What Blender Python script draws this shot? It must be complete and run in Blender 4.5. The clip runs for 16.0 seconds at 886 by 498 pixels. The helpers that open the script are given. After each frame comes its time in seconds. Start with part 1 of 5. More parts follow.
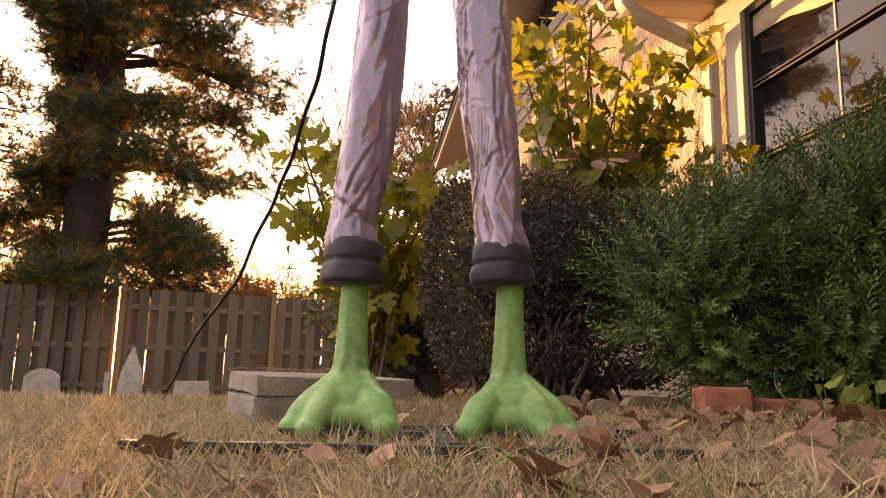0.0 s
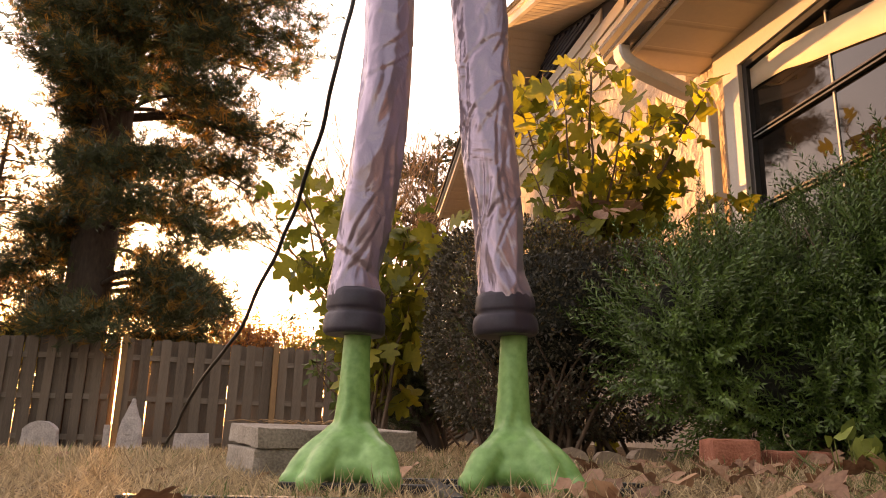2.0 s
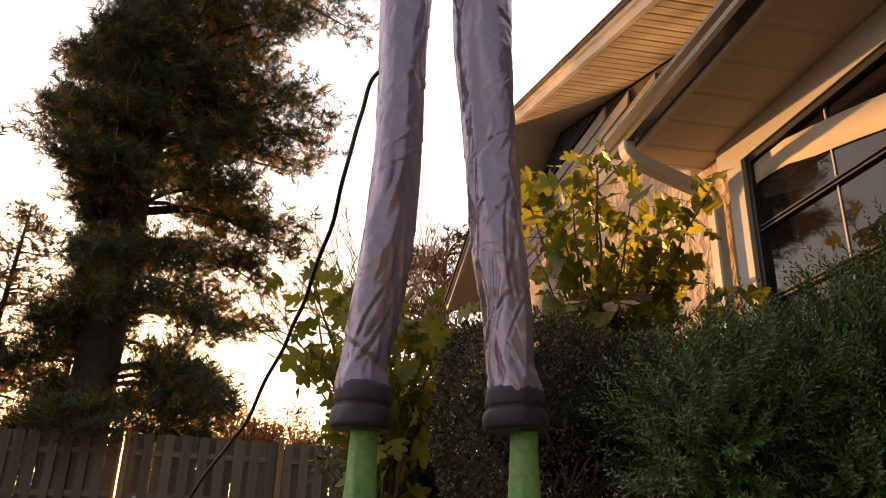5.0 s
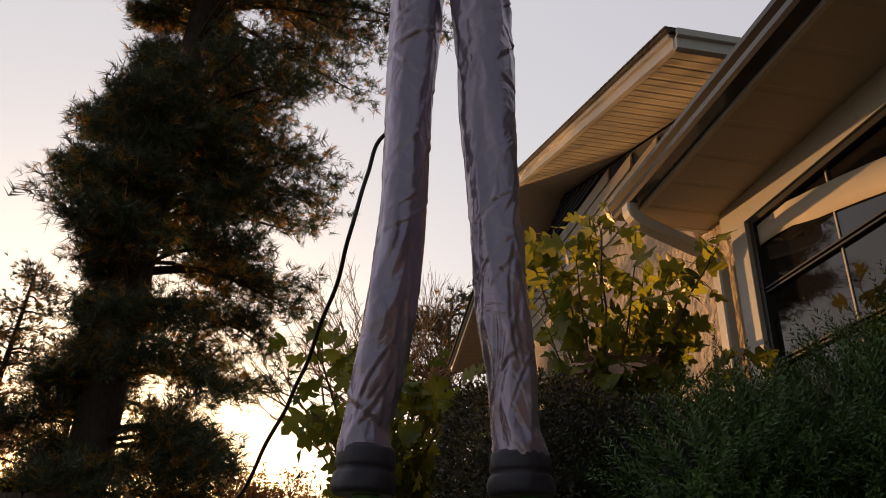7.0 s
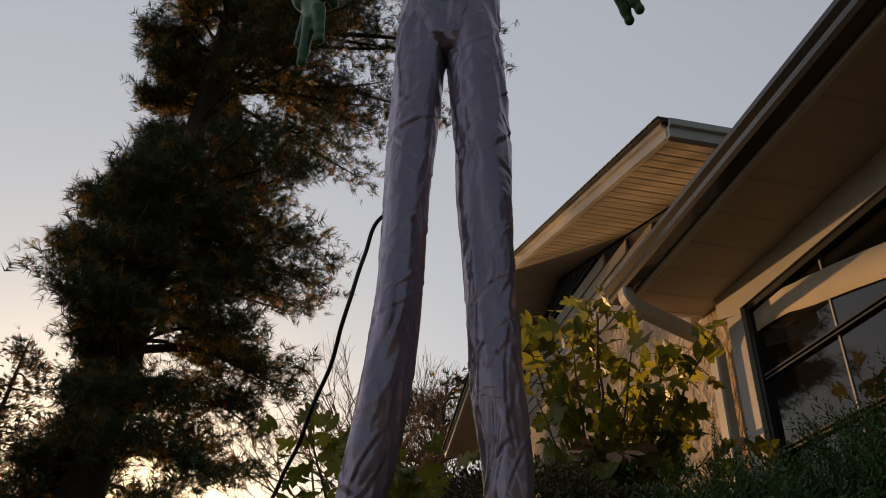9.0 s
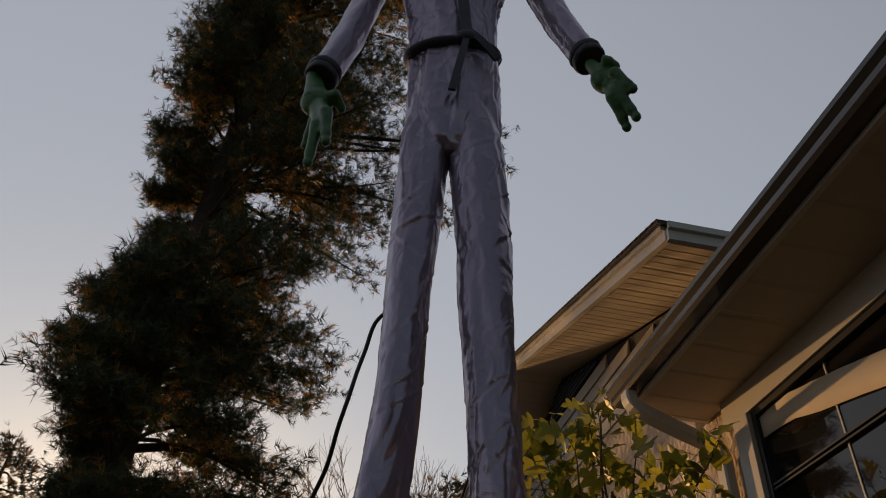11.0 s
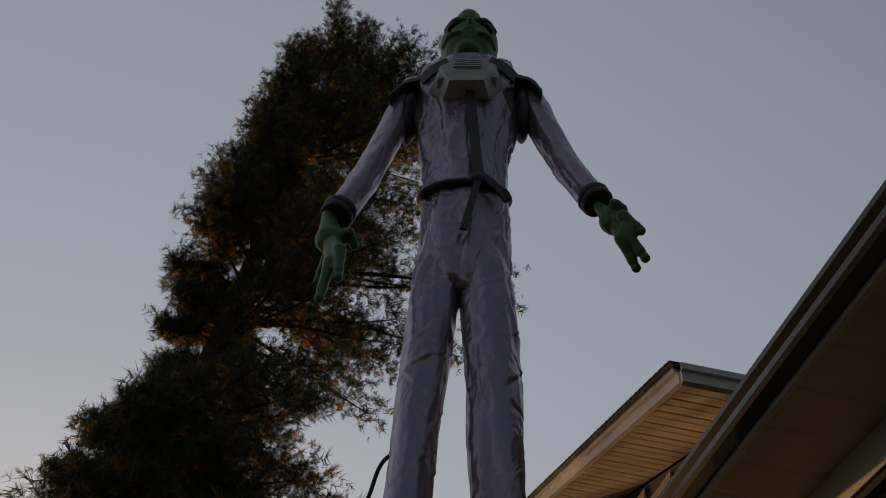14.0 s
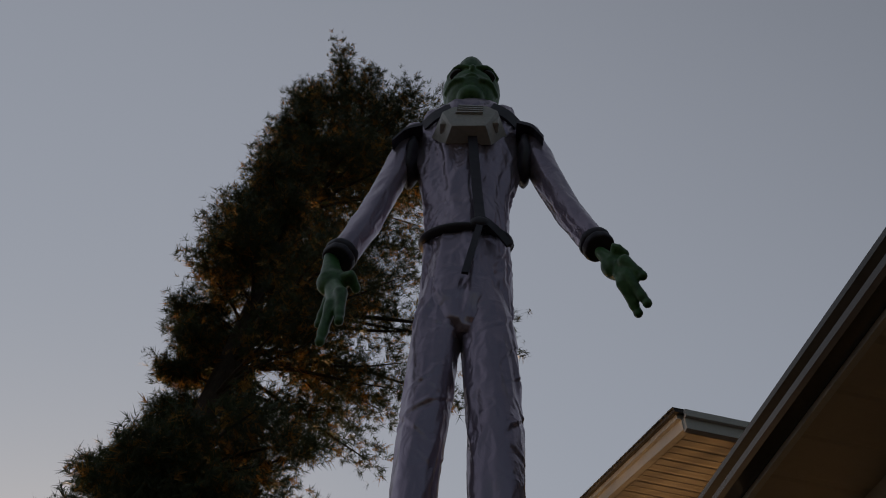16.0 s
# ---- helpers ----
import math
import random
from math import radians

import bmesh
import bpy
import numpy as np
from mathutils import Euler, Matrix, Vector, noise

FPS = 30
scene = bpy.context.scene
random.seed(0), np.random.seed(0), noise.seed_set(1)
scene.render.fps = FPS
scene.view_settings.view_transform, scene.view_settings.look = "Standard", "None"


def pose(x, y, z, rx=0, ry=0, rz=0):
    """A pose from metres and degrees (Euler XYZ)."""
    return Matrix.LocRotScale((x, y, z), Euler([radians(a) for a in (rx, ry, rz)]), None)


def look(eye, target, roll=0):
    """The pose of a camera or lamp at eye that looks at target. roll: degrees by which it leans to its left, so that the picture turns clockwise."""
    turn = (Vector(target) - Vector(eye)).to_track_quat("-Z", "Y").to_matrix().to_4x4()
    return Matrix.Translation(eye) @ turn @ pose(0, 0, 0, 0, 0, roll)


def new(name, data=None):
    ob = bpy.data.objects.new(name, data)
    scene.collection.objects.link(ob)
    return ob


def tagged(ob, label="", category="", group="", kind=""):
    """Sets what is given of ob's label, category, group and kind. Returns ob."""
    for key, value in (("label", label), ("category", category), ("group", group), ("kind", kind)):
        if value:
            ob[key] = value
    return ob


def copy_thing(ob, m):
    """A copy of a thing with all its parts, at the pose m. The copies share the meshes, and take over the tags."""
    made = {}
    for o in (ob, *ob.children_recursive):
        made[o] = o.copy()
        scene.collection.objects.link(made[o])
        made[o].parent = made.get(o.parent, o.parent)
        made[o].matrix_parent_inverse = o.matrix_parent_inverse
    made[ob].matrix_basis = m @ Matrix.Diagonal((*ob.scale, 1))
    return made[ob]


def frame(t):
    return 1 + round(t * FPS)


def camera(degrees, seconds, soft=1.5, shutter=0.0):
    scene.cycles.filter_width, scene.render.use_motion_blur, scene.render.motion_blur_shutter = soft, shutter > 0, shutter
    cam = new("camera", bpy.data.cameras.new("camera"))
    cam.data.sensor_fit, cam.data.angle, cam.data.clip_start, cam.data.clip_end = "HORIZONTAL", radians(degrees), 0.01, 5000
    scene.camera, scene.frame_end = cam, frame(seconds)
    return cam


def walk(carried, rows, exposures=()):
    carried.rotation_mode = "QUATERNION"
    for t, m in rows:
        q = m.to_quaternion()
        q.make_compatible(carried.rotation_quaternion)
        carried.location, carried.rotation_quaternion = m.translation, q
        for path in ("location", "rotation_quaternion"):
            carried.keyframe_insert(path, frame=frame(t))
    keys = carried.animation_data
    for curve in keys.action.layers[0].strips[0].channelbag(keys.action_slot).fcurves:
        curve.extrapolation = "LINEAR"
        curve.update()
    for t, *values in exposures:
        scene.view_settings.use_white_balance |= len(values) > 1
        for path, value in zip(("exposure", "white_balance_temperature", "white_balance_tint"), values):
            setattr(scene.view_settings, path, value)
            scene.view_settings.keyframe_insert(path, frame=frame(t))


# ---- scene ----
# ---------------------------------------------------------------- camera
cam = camera(62.0, 16.0, soft=1.0)
EYE = (0.0, 0.0, 0.12)
ROWS = [
    (0, 100, -1.32, -0.23), (0.5, 100.64, -1.22, -0.23), (1, 101.53, -1.17, -0.18), (1.5, 102.66, -1.22, -0.1),
    (2, 103.86, -1.25, 0.02), (2.5, 105.13, -1.32, 0.16), (3, 106.38, -1.37, 0.28), (3.5, 107.63, -1.42, 0.36),
    (4, 108.81, -1.49, 0.42), (6.5, 114.39, -1.63, 1), (7, 115.7, -1.83, 0.89), (7.5, 117.17, -1.95, 0.76),
    (8, 118.79, -2.15, 0.53), (8.5, 120.44, -2.26, 0.39), (9, 122.08, -2.41, 0.23), (11.5, 131.72, -3.24, -0.12),
    (12, 133.56, -3.48, -0.05), (12.5, 135.32, -3.77, -0.06), (13, 137.11, -3.95, -0.06), (13.5, 138.84, -4.1, -0.15),
    (14, 140.42, -4.25, -0.22), (14.5, 141.77, -4.38, -0.24), (15, 142.79, -4.47, -0.3), (15.5, 143.45, -4.54, -0.33),
    (16, 143.84, -4.55, -0.41),
]
EXPOSURES = [(0, 2.95, 9400, 29), (3.5, 2.6, 8800, 26), (4.2, 2.35, 8500, 24), (6.5, 1.15, 7500, 16), (7.5, 0.8, 7100, 12), (9, 0.5, 6750, 9), (12.5, 0.13, 6500, 9), (16, -0.05, 6450, 9)]
walk(cam, [(t, pose(*EYE, rx, ry, rz)) for t, rx, ry, rz in ROWS], EXPOSURES)

# ---------------------------------------------------------------- sky and sun
SUN = Vector((-0.395, 0.905, 0.095)).normalized()
world = bpy.data.worlds.new("world")
scene.world = world
world.use_nodes = True
wn = world.node_tree.nodes
sky = wn.new("ShaderNodeTexSky")
sky.sky_type = "NISHITA"
sky.sun_disc = False
sky.sun_elevation = math.asin(SUN.z)
sky.sun_rotation = math.atan2(SUN.x, SUN.y)
sky.air_density, sky.dust_density, sky.ozone_density = 1.0, 2.0, 1.0
tex = wn.new("ShaderNodeTexCoord")                   # thin high cloud, brighter towards the sunset
west = wn.new("ShaderNodeVectorMath")
west.operation = "DOT_PRODUCT"
west.inputs[1].default_value = SUN
fall = wn.new("ShaderNodeMapRange")
fall.interpolation_type = "SMOOTHSTEP"
for key, value in (("From Min", -0.75), ("From Max", 0.75), ("To Min", 0.11), ("To Max", 0.74)):
    fall.inputs[key].default_value = value
cloudlight = wn.new("ShaderNodeVectorMath")
cloudlight.operation = "SCALE"
cloudlight.inputs[0].default_value = (7.0, 7.2, 8.2)
haze = wn.new("ShaderNodeVectorMath")
haze.operation = "ADD"
wn["Background"].inputs["Strength"].default_value = 0.05
for a, b in ((tex.outputs["Generated"], west.inputs[0]), (west.outputs["Value"], fall.inputs["Value"]), (fall.outputs[0], cloudlight.inputs["Scale"]),
             (sky.outputs[0], haze.inputs[0]), (cloudlight.outputs[0], haze.inputs[1]), (haze.outputs[0], wn["Background"].inputs["Color"])):
    world.node_tree.links.new(a, b)
lamp = bpy.data.lights.new("sun", "SUN")
lamp.energy, lamp.angle, lamp.color = 3.4, radians(0.6), (1.0, 0.54, 0.21)
sun = new("sun", lamp)
sun.matrix_world = look((0, 0, 40), Vector((0, 0, 40)) - SUN)


# ---------------------------------------------------------------- materials
def mat(name, base, rough=0.7, metal=0.0, var=0.25, scale=6.0, fine=60.0, bump=0.3, bump_scale=None, dist=0.004,
        island=0.0, alt=None, stretch=None, sheen=0.0, spec=0.5, trans=0.0, coat=0.0, per_object=False, creased=False):
    """A surface with broad stains, fine grain, relief and, where pieces differ, a shade of its own for each."""
    m = bpy.data.materials.new(name)
    m.use_nodes = True
    nt = m.node_tree
    b = nt.nodes["Principled BSDF"]
    L = nt.links.new
    tc = nt.nodes.new("ShaderNodeTexCoord")
    mp = nt.nodes.new("ShaderNodeMapping")
    if stretch:
        mp.inputs["Scale"].default_value = stretch
    L(tc.outputs["Object"], mp.inputs["Vector"])
    broad, grain = nt.nodes.new("ShaderNodeTexNoise"), nt.nodes.new("ShaderNodeTexNoise")
    for n, s, d in ((broad, scale, 3.0), (grain, fine, 4.0)):
        n.inputs["Scale"].default_value, n.inputs["Detail"].default_value = s, d
        L(mp.outputs["Vector"], n.inputs["Vector"])
    add = nt.nodes.new("ShaderNodeMath")
    add.operation = "ADD"
    L(broad.outputs["Fac"], add.inputs[0])
    L(grain.outputs["Fac"], add.inputs[1])
    last = add.outputs[0]
    if island:
        geo = nt.nodes.new("ShaderNodeObjectInfo" if per_object else "ShaderNodeNewGeometry")
        k = nt.nodes.new("ShaderNodeMath")
        k.operation = "MULTIPLY_ADD"
        L(geo.outputs["Random" if per_object else "Random Per Island"], k.inputs[0])
        k.inputs[1].default_value = island
        L(last, k.inputs[2])
        last = k.outputs[0]
    rng = nt.nodes.new("ShaderNodeMapRange")
    rng.inputs["From Min"].default_value, rng.inputs["From Max"].default_value = 0.6, 1.4 + island
    L(last, rng.inputs["Value"])
    ramp = nt.nodes.new("ShaderNodeValToRGB")
    lo = [c * (1 - var) for c in base]
    hi = alt or [min(1.0, c * (1 + var)) for c in base]
    ramp.color_ramp.elements[0].color, ramp.color_ramp.elements[1].color = (*lo, 1), (*hi, 1)
    L(rng.outputs[0], ramp.inputs["Fac"])
    L(ramp.outputs["Color"], b.inputs["Base Color"])
    b.inputs["Roughness"].default_value, b.inputs["Metallic"].default_value = rough, metal
    b.inputs["Specular IOR Level"].default_value = spec
    b.inputs["Sheen Weight"].default_value = sheen
    b.inputs["Coat Weight"].default_value = coat
    if bump:
        bn, bp = nt.nodes.new("ShaderNodeTexNoise"), nt.nodes.new("ShaderNodeBump")
        bn.inputs["Scale"].default_value, bn.inputs["Detail"].default_value = bump_scale or fine, 5.0
        if creased:
            bn.inputs["Detail"].default_value, bn.inputs["Roughness"].default_value = 3.0, 0.45
            bn.inputs["Distortion"].default_value = 1.3
        L(mp.outputs["Vector"], bn.inputs["Vector"])
        bp.inputs["Strength"].default_value, bp.inputs["Distance"].default_value = bump, dist
        L(bn.outputs["Fac"], bp.inputs["Height"])
        L(bp.outputs["Normal"], b.inputs["Normal"])
    if trans:
        tr, mix = nt.nodes.new("ShaderNodeBsdfTranslucent"), nt.nodes.new("ShaderNodeMixShader")
        L(ramp.outputs["Color"], tr.inputs["Color"])
        mix.inputs[0].default_value = trans
        L(b.outputs[0], mix.inputs[1])
        L(tr.outputs[0], mix.inputs[2])
        L(mix.outputs[0], nt.nodes["Material Output"].inputs["Surface"])
    return m


M_SOIL = mat("lawn_soil", (0.085, 0.056, 0.032), 0.95, var=0.5, scale=1.5, fine=40, bump=0.9, dist=0.02, alt=(0.19, 0.125, 0.06))
M_STRAW = mat("dry_grass", (0.27, 0.165, 0.075), 0.65, var=0.65, island=1.2, alt=(0.88, 0.70, 0.44), bump=0, trans=0.3)
M_GREENGRASS = mat("green_grass", (0.10, 0.15, 0.04), 0.6, var=0.4, island=1.0, alt=(0.24, 0.30, 0.10), bump=0, trans=0.3)
M_DEADLEAF = mat("dead_leaf", (0.15, 0.055, 0.025), 0.6, var=0.4, scale=20, fine=120, island=1.6, per_object=True,
                 alt=(0.62, 0.37, 0.23), bump=0.4, dist=0.002, trans=0.15)
M_FENCE = mat("weathered_fence_wood", (0.11, 0.085, 0.068), 0.85, var=0.4, scale=2, fine=30, island=0.9, per_object=True,
              alt=(0.24, 0.19, 0.15), bump=0.7, dist=0.004, stretch=(6, 6, 0.5))
M_RAIL = mat("weathered_rail_wood", (0.20, 0.165, 0.135), 0.85, var=0.35, scale=2, fine=30, bump=0.7, stretch=(0.5, 6, 6))
M_NEWWOOD = mat("newer_post_wood", (0.30, 0.18, 0.09), 0.8, var=0.3, scale=2, fine=30, bump=0.6, stretch=(6, 6, 0.5))
M_CONCRETE = mat("weathered_concrete", (0.26, 0.23, 0.19), 0.92, var=0.4, scale=9, fine=160, bump=1.0, dist=0.004, alt=(0.46, 0.41, 0.35))
M_EDGING = mat("edging_concrete", (0.30, 0.23, 0.17), 0.92, var=0.35, scale=9, fine=120, bump=0.9, dist=0.004)
M_BRICK = mat("red_brick", (0.36, 0.11, 0.06), 0.9, var=0.4, scale=14, fine=150, bump=1.0, dist=0.004, alt=(0.50, 0.20, 0.13))
M_RUST = mat("rusty_rebar", (0.22, 0.09, 0.04), 0.85, metal=0.3, var=0.4, fine=200, bump=0.6)
M_BLACKSTEEL = mat("black_painted_steel", (0.014, 0.014, 0.016), 0.38, var=0.3, fine=90, bump=0.15, dist=0.001)
M_CABLE = mat("black_cable", (0.012, 0.012, 0.013), 0.42, var=0.2, bump=0.1, dist=0.001)
M_STUCCO = mat("rough_stucco", (0.43, 0.35, 0.28), 0.95, var=0.18, scale=5, fine=40, bump=1.0, bump_scale=17, dist=0.025)
M_TRIM = mat("cream_painted_trim", (0.54, 0.51, 0.475), 0.5, var=0.08, scale=4, fine=60, bump=0.12, dist=0.001)
M_SIDING = mat("beige_vinyl_siding", (0.52, 0.47, 0.41), 0.55, var=0.08, scale=3, fine=50, bump=0.1, dist=0.001)
M_SOFFIT = mat("beige_soffit_panel", (0.45, 0.39, 0.32), 0.5, var=0.06, scale=1.5, fine=30, bump=0.02, dist=0.001)
M_GUTTER = mat("gutter_paint", (0.045, 0.040, 0.037), 0.25, var=0.15, scale=3, fine=40, bump=0.06, dist=0.001, coat=0.3)
M_SHINGLE = mat("asphalt_shingle", (0.06, 0.055, 0.055), 0.95, var=0.4, scale=8, fine=200, bump=0.9)
M_DARK = mat("dark_louvre_and_shade", (0.012, 0.014, 0.028), 0.6, var=0.3, bump=0.1)
# cream for the strip added where sunlight bands the window
M_SUNBAND = mat("cream_sun_band", (0.62, 0.52, 0.40), 0.85, var=0.08, scale=5, fine=300, bump=0.2, dist=0.001, sheen=0.2)
M_FRAME = mat("dark_window_frame", (0.03, 0.03, 0.032), 0.4, var=0.2, bump=0.1, dist=0.001)
M_SATIN = mat("silver_satin", (0.33, 0.275, 0.36), 0.27, metal=0.62, var=0.10, scale=3, fine=300, bump=0.7, bump_scale=12,
              dist=0.009, sheen=0.15, stretch=(1.3, 1.3, 1.0), creased=True)
M_NAVY = mat("dark_quilted_satin", (0.024, 0.019, 0.036), 0.5, var=0.25, scale=9, fine=200, bump=0.4, bump_scale=22, dist=0.006, sheen=0.05)
M_GREEN = mat("green_painted_plastic", (0.115, 0.345, 0.08), 0.42, var=0.3, scale=7, fine=60, bump=0.12, bump_scale=35,
              dist=0.003, alt=(0.25, 0.51, 0.18))
# the statue's green again for head and claws, dimmer light put into the colour
M_GREENDIM = mat("green_plastic_dimmed_for_shade", (0.030, 0.105, 0.03), 0.42, var=0.4, scale=9, fine=60, bump=0.12, bump_scale=35,
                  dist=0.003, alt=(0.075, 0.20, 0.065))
M_EYE = mat("dark_glossy_eye", (0.01, 0.012, 0.014), 0.12, var=0.1, bump=0)
M_PLATE = mat("grey_plastic_plate", (0.50, 0.50, 0.51), 0.34, var=0.15, scale=12, fine=80, bump=0.1, dist=0.001)
M_WHITE = mat("whitewashed_foam", (0.50, 0.44, 0.43), 0.85, var=0.4, scale=7, fine=40, bump=0.8, dist=0.01, alt=(0.70, 0.64, 0.62))
M_BARK = mat("pine_bark", (0.050, 0.037, 0.030), 0.95, var=0.5, scale=3, fine=20, bump=1.0, bump_scale=9, dist=0.04, stretch=(1, 1, 0.35))
M_TWIG = mat("grey_brown_twig", (0.13, 0.09, 0.065), 0.9, var=0.3, fine=60, bump=0.4)
M_ORANGETWIG = mat("sandy_twig", (0.30, 0.19, 0.10), 0.9, var=0.3, fine=60, bump=0.3)
M_PINE = mat("pine_needles", (0.028, 0.048, 0.020), 0.55, var=0.45, scale=0.5, fine=5, island=1.0, alt=(0.085, 0.105, 0.042), bump=0, trans=0.25)
M_PINEOLD = mat("browned_pine_needles", (0.22, 0.11, 0.022), 0.65, var=0.4, island=1.0, alt=(0.46, 0.26, 0.055), bump=0, trans=0.35)
M_YEW = mat("yew_needles", (0.018, 0.050, 0.010), 0.42, var=0.6, scale=4, fine=20, island=1.1, alt=(0.13, 0.25, 0.05), bump=0, trans=0.2)
# for cores added inside the bushes; deep shade put into a near-black colour
M_DEEP = mat("near_black_shade_core", (0.012, 0.014, 0.008), 0.9, var=0.5, fine=90, bump=0.9, dist=0.01)
M_BOX = mat("boxwood_leaves", (0.024, 0.024, 0.014), 0.33, var=0.5, scale=5, fine=20, island=1.0, alt=(0.12, 0.105, 0.065), bump=0, trans=0.12)
M_BOXGOLD = mat("browned_boxwood_leaves", (0.20, 0.12, 0.04), 0.6, var=0.4, island=1.0, alt=(0.36, 0.24, 0.09), bump=0, trans=0.25)
M_FIG = mat("fig_leaf", (0.06, 0.11, 0.020), 0.5, var=0.3, scale=9, fine=60, island=1.8, alt=(0.44, 0.40, 0.05), bump=0.3, dist=0.003, trans=0.5)
M_SHRUB = mat("shrub_leaf", (0.05, 0.095, 0.025), 0.5, var=0.4, island=1.3, alt=(0.16, 0.22, 0.06), bump=0, trans=0.35)
M_YELLOW = mat("yellow_autumn_leaf", (0.24, 0.20, 0.03), 0.6, var=0.4, island=1.2, alt=(0.60, 0.46, 0.08), bump=0, trans=0.45)
M_RUSSET = mat("russet_autumn_leaf", (0.28, 0.09, 0.03), 0.6, var=0.4, island=1.2, alt=(0.58, 0.26, 0.08), bump=0, trans=0.45)
M_WEED = mat("weed_leaf", (0.10, 0.17, 0.035), 0.5, var=0.3, island=1.0, alt=(0.30, 0.36, 0.08), bump=0.2, trans=0.3)

glass = bpy.data.materials.new("tinted_window_glass")
glass.use_nodes = True
gb = glass.node_tree.nodes["Principled BSDF"]
dust = glass.node_tree.nodes.new("ShaderNodeTexNoise")      # a thin film of dust catches low sun
dust.inputs["Scale"].default_value, dust.inputs["Detail"].default_value = 2.2, 3.0
film = glass.node_tree.nodes.new("ShaderNodeValToRGB")
film.color_ramp.elements[0].color, film.color_ramp.elements[1].color = (0.010, 0.009, 0.009, 1), (0.020, 0.017, 0.015, 1)
glass.node_tree.links.new(dust.outputs["Fac"], film.inputs["Fac"])
glass.node_tree.links.new(film.outputs["Color"], gb.inputs["Base Color"])
gb.inputs["Roughness"].default_value = 0.03
gb.inputs["IOR"].default_value = 1.52
M_GLASS = glass


# ---------------------------------------------------------------- building blocks
def mesh_object(name, bm, material, smooth=False, parent=None):
    me = bpy.data.meshes.new(name)
    bmesh.ops.recalc_face_normals(bm, faces=bm.faces[:])
    bm.to_mesh(me)
    bm.free()
    for m in (material if isinstance(material, (list, tuple)) else [material]):
        me.materials.append(m)
    if smooth:
        me.polygons.foreach_set("use_smooth", [True] * len(me.polygons))
    ob = new(name, me)
    if parent:
        ob.parent = parent
    return ob


def part(name, bm, material, parent, label="", smooth=False):
    ob = mesh_object(name, bm, material, smooth, parent)
    if label:
        tagged(ob, label)
    return ob


def thing(name, label, category, m=Matrix(), group="", kind=""):
    ob = new(name)
    ob.matrix_world = m
    ob.empty_display_size = 0.1
    return tagged(ob, label, category, group, kind)


def add_box(bm, x0, x1, y0, y1, z0, z1, m=None, bevel=0.0, jitter=0.0, rnd=None):
    vs = [bm.verts.new((x, y, z)) for x in (x0, x1) for y in (y0, y1) for z in (z0, z1)]
    fs = [bm.faces.new([vs[i] for i in f]) for f in ((0, 1, 3, 2), (4, 6, 7, 5), (0, 4, 5, 1), (2, 3, 7, 6), (0, 2, 6, 4), (1, 5, 7, 3))]
    if jitter:
        for v in vs:
            v.co += Vector((rnd.uniform(-1, 1), rnd.uniform(-1, 1), rnd.uniform(-1, 1))) * jitter
    out = vs
    if bevel:
        bmesh.ops.recalc_face_normals(bm, faces=fs)
        r = bmesh.ops.bevel(bm, geom=list({e for f in fs for e in f.edges}), offset=bevel, segments=2, affect="EDGES", profile=0.6)
        out = list({v for f in r["faces"] for v in f.verts} | {v for v in vs if v.is_valid})
    if m:
        for v in out:
            v.co = m @ v.co
    return out


def box(*a, **k):
    bm = bmesh.new()
    add_box(bm, *a, **k)
    return bm


def rough_block(sx, sy, sz, amount, seed, cuts=7):
    """A block of stone, brick or concrete with chipped, uneven edges; its base is at z = 0."""
    bm = bmesh.new()
    bmesh.ops.create_cube(bm, size=1.0)
    bmesh.ops.subdivide_edges(bm, edges=bm.edges[:], cuts=cuts, use_grid_fill=True)
    for v in bm.verts:
        c = v.co
        edge = sum(abs(abs(a) - 0.5) < 1e-4 for a in c)
        p = Vector((c.x * sx, c.y * sy, (c.z + 0.5) * sz))
        n = noise.noise_vector(p * 22 + Vector((seed, 0, 0))) * amount
        if edge > 1:
            p -= Vector((c.x, c.y, c.z)) * amount * (0.8 + 1.5 * abs(noise.noise(p * 30 + Vector((0, seed, 0)))))
        v.co = p + n
    return bm


def tube(bm, pts, radii, seg=8, mat_index=0, cap=True, flat=1.0):
    """A tapered tube through the points."""
    pts = [Vector(p) for p in pts]
    rings, side = [], None
    for i, p in enumerate(pts):
        t = (pts[min(i + 1, len(pts) - 1)] - pts[max(i - 1, 0)]).normalized()
        if side is None:
            side = t.orthogonal().normalized()
        side = (side - t * side.dot(t)).normalized()
        up = t.cross(side)
        r = radii[i]
        rings.append([bm.verts.new(p + side * (r * math.cos(a)) + up * (r * flat * math.sin(a)))
                      for a in (2 * math.pi * k / seg for k in range(seg))])
    for a, b in zip(rings, rings[1:]):
        for k in range(seg):
            f = bm.faces.new((a[k], a[(k + 1) % seg], b[(k + 1) % seg], b[k]))
            f.material_index, f.smooth = mat_index, True
    if cap:
        for r in (rings[0][::-1], rings[-1]):
            f = bm.faces.new(r)
            f.material_index = mat_index
    return rings


def spline(pts, n):
    """Points along a smooth curve through pts."""
    P = [Vector(p) for p in pts]
    P = [P[0] * 2 - P[1]] + P + [P[-1] * 2 - P[-2]]
    out = []
    for i in range(n):
        u = i / (n - 1) * (len(P) - 3)
        k = min(int(u), len(P) - 4)
        u -= k
        a, b, c, d = P[k:k + 4]
        out.append(0.5 * (2 * b + (c - a) * u + (2 * a - 5 * b + 4 * c - d) * u * u + (3 * b - a - 3 * c + d) * u ** 3))
    return out


def table(rows, z):
    """Values between the rows of a profile, the first column being the height."""
    r = np.array(rows)
    return [float(np.interp(z, r[:, 0], r[:, i])) for i in range(1, r.shape[1])]


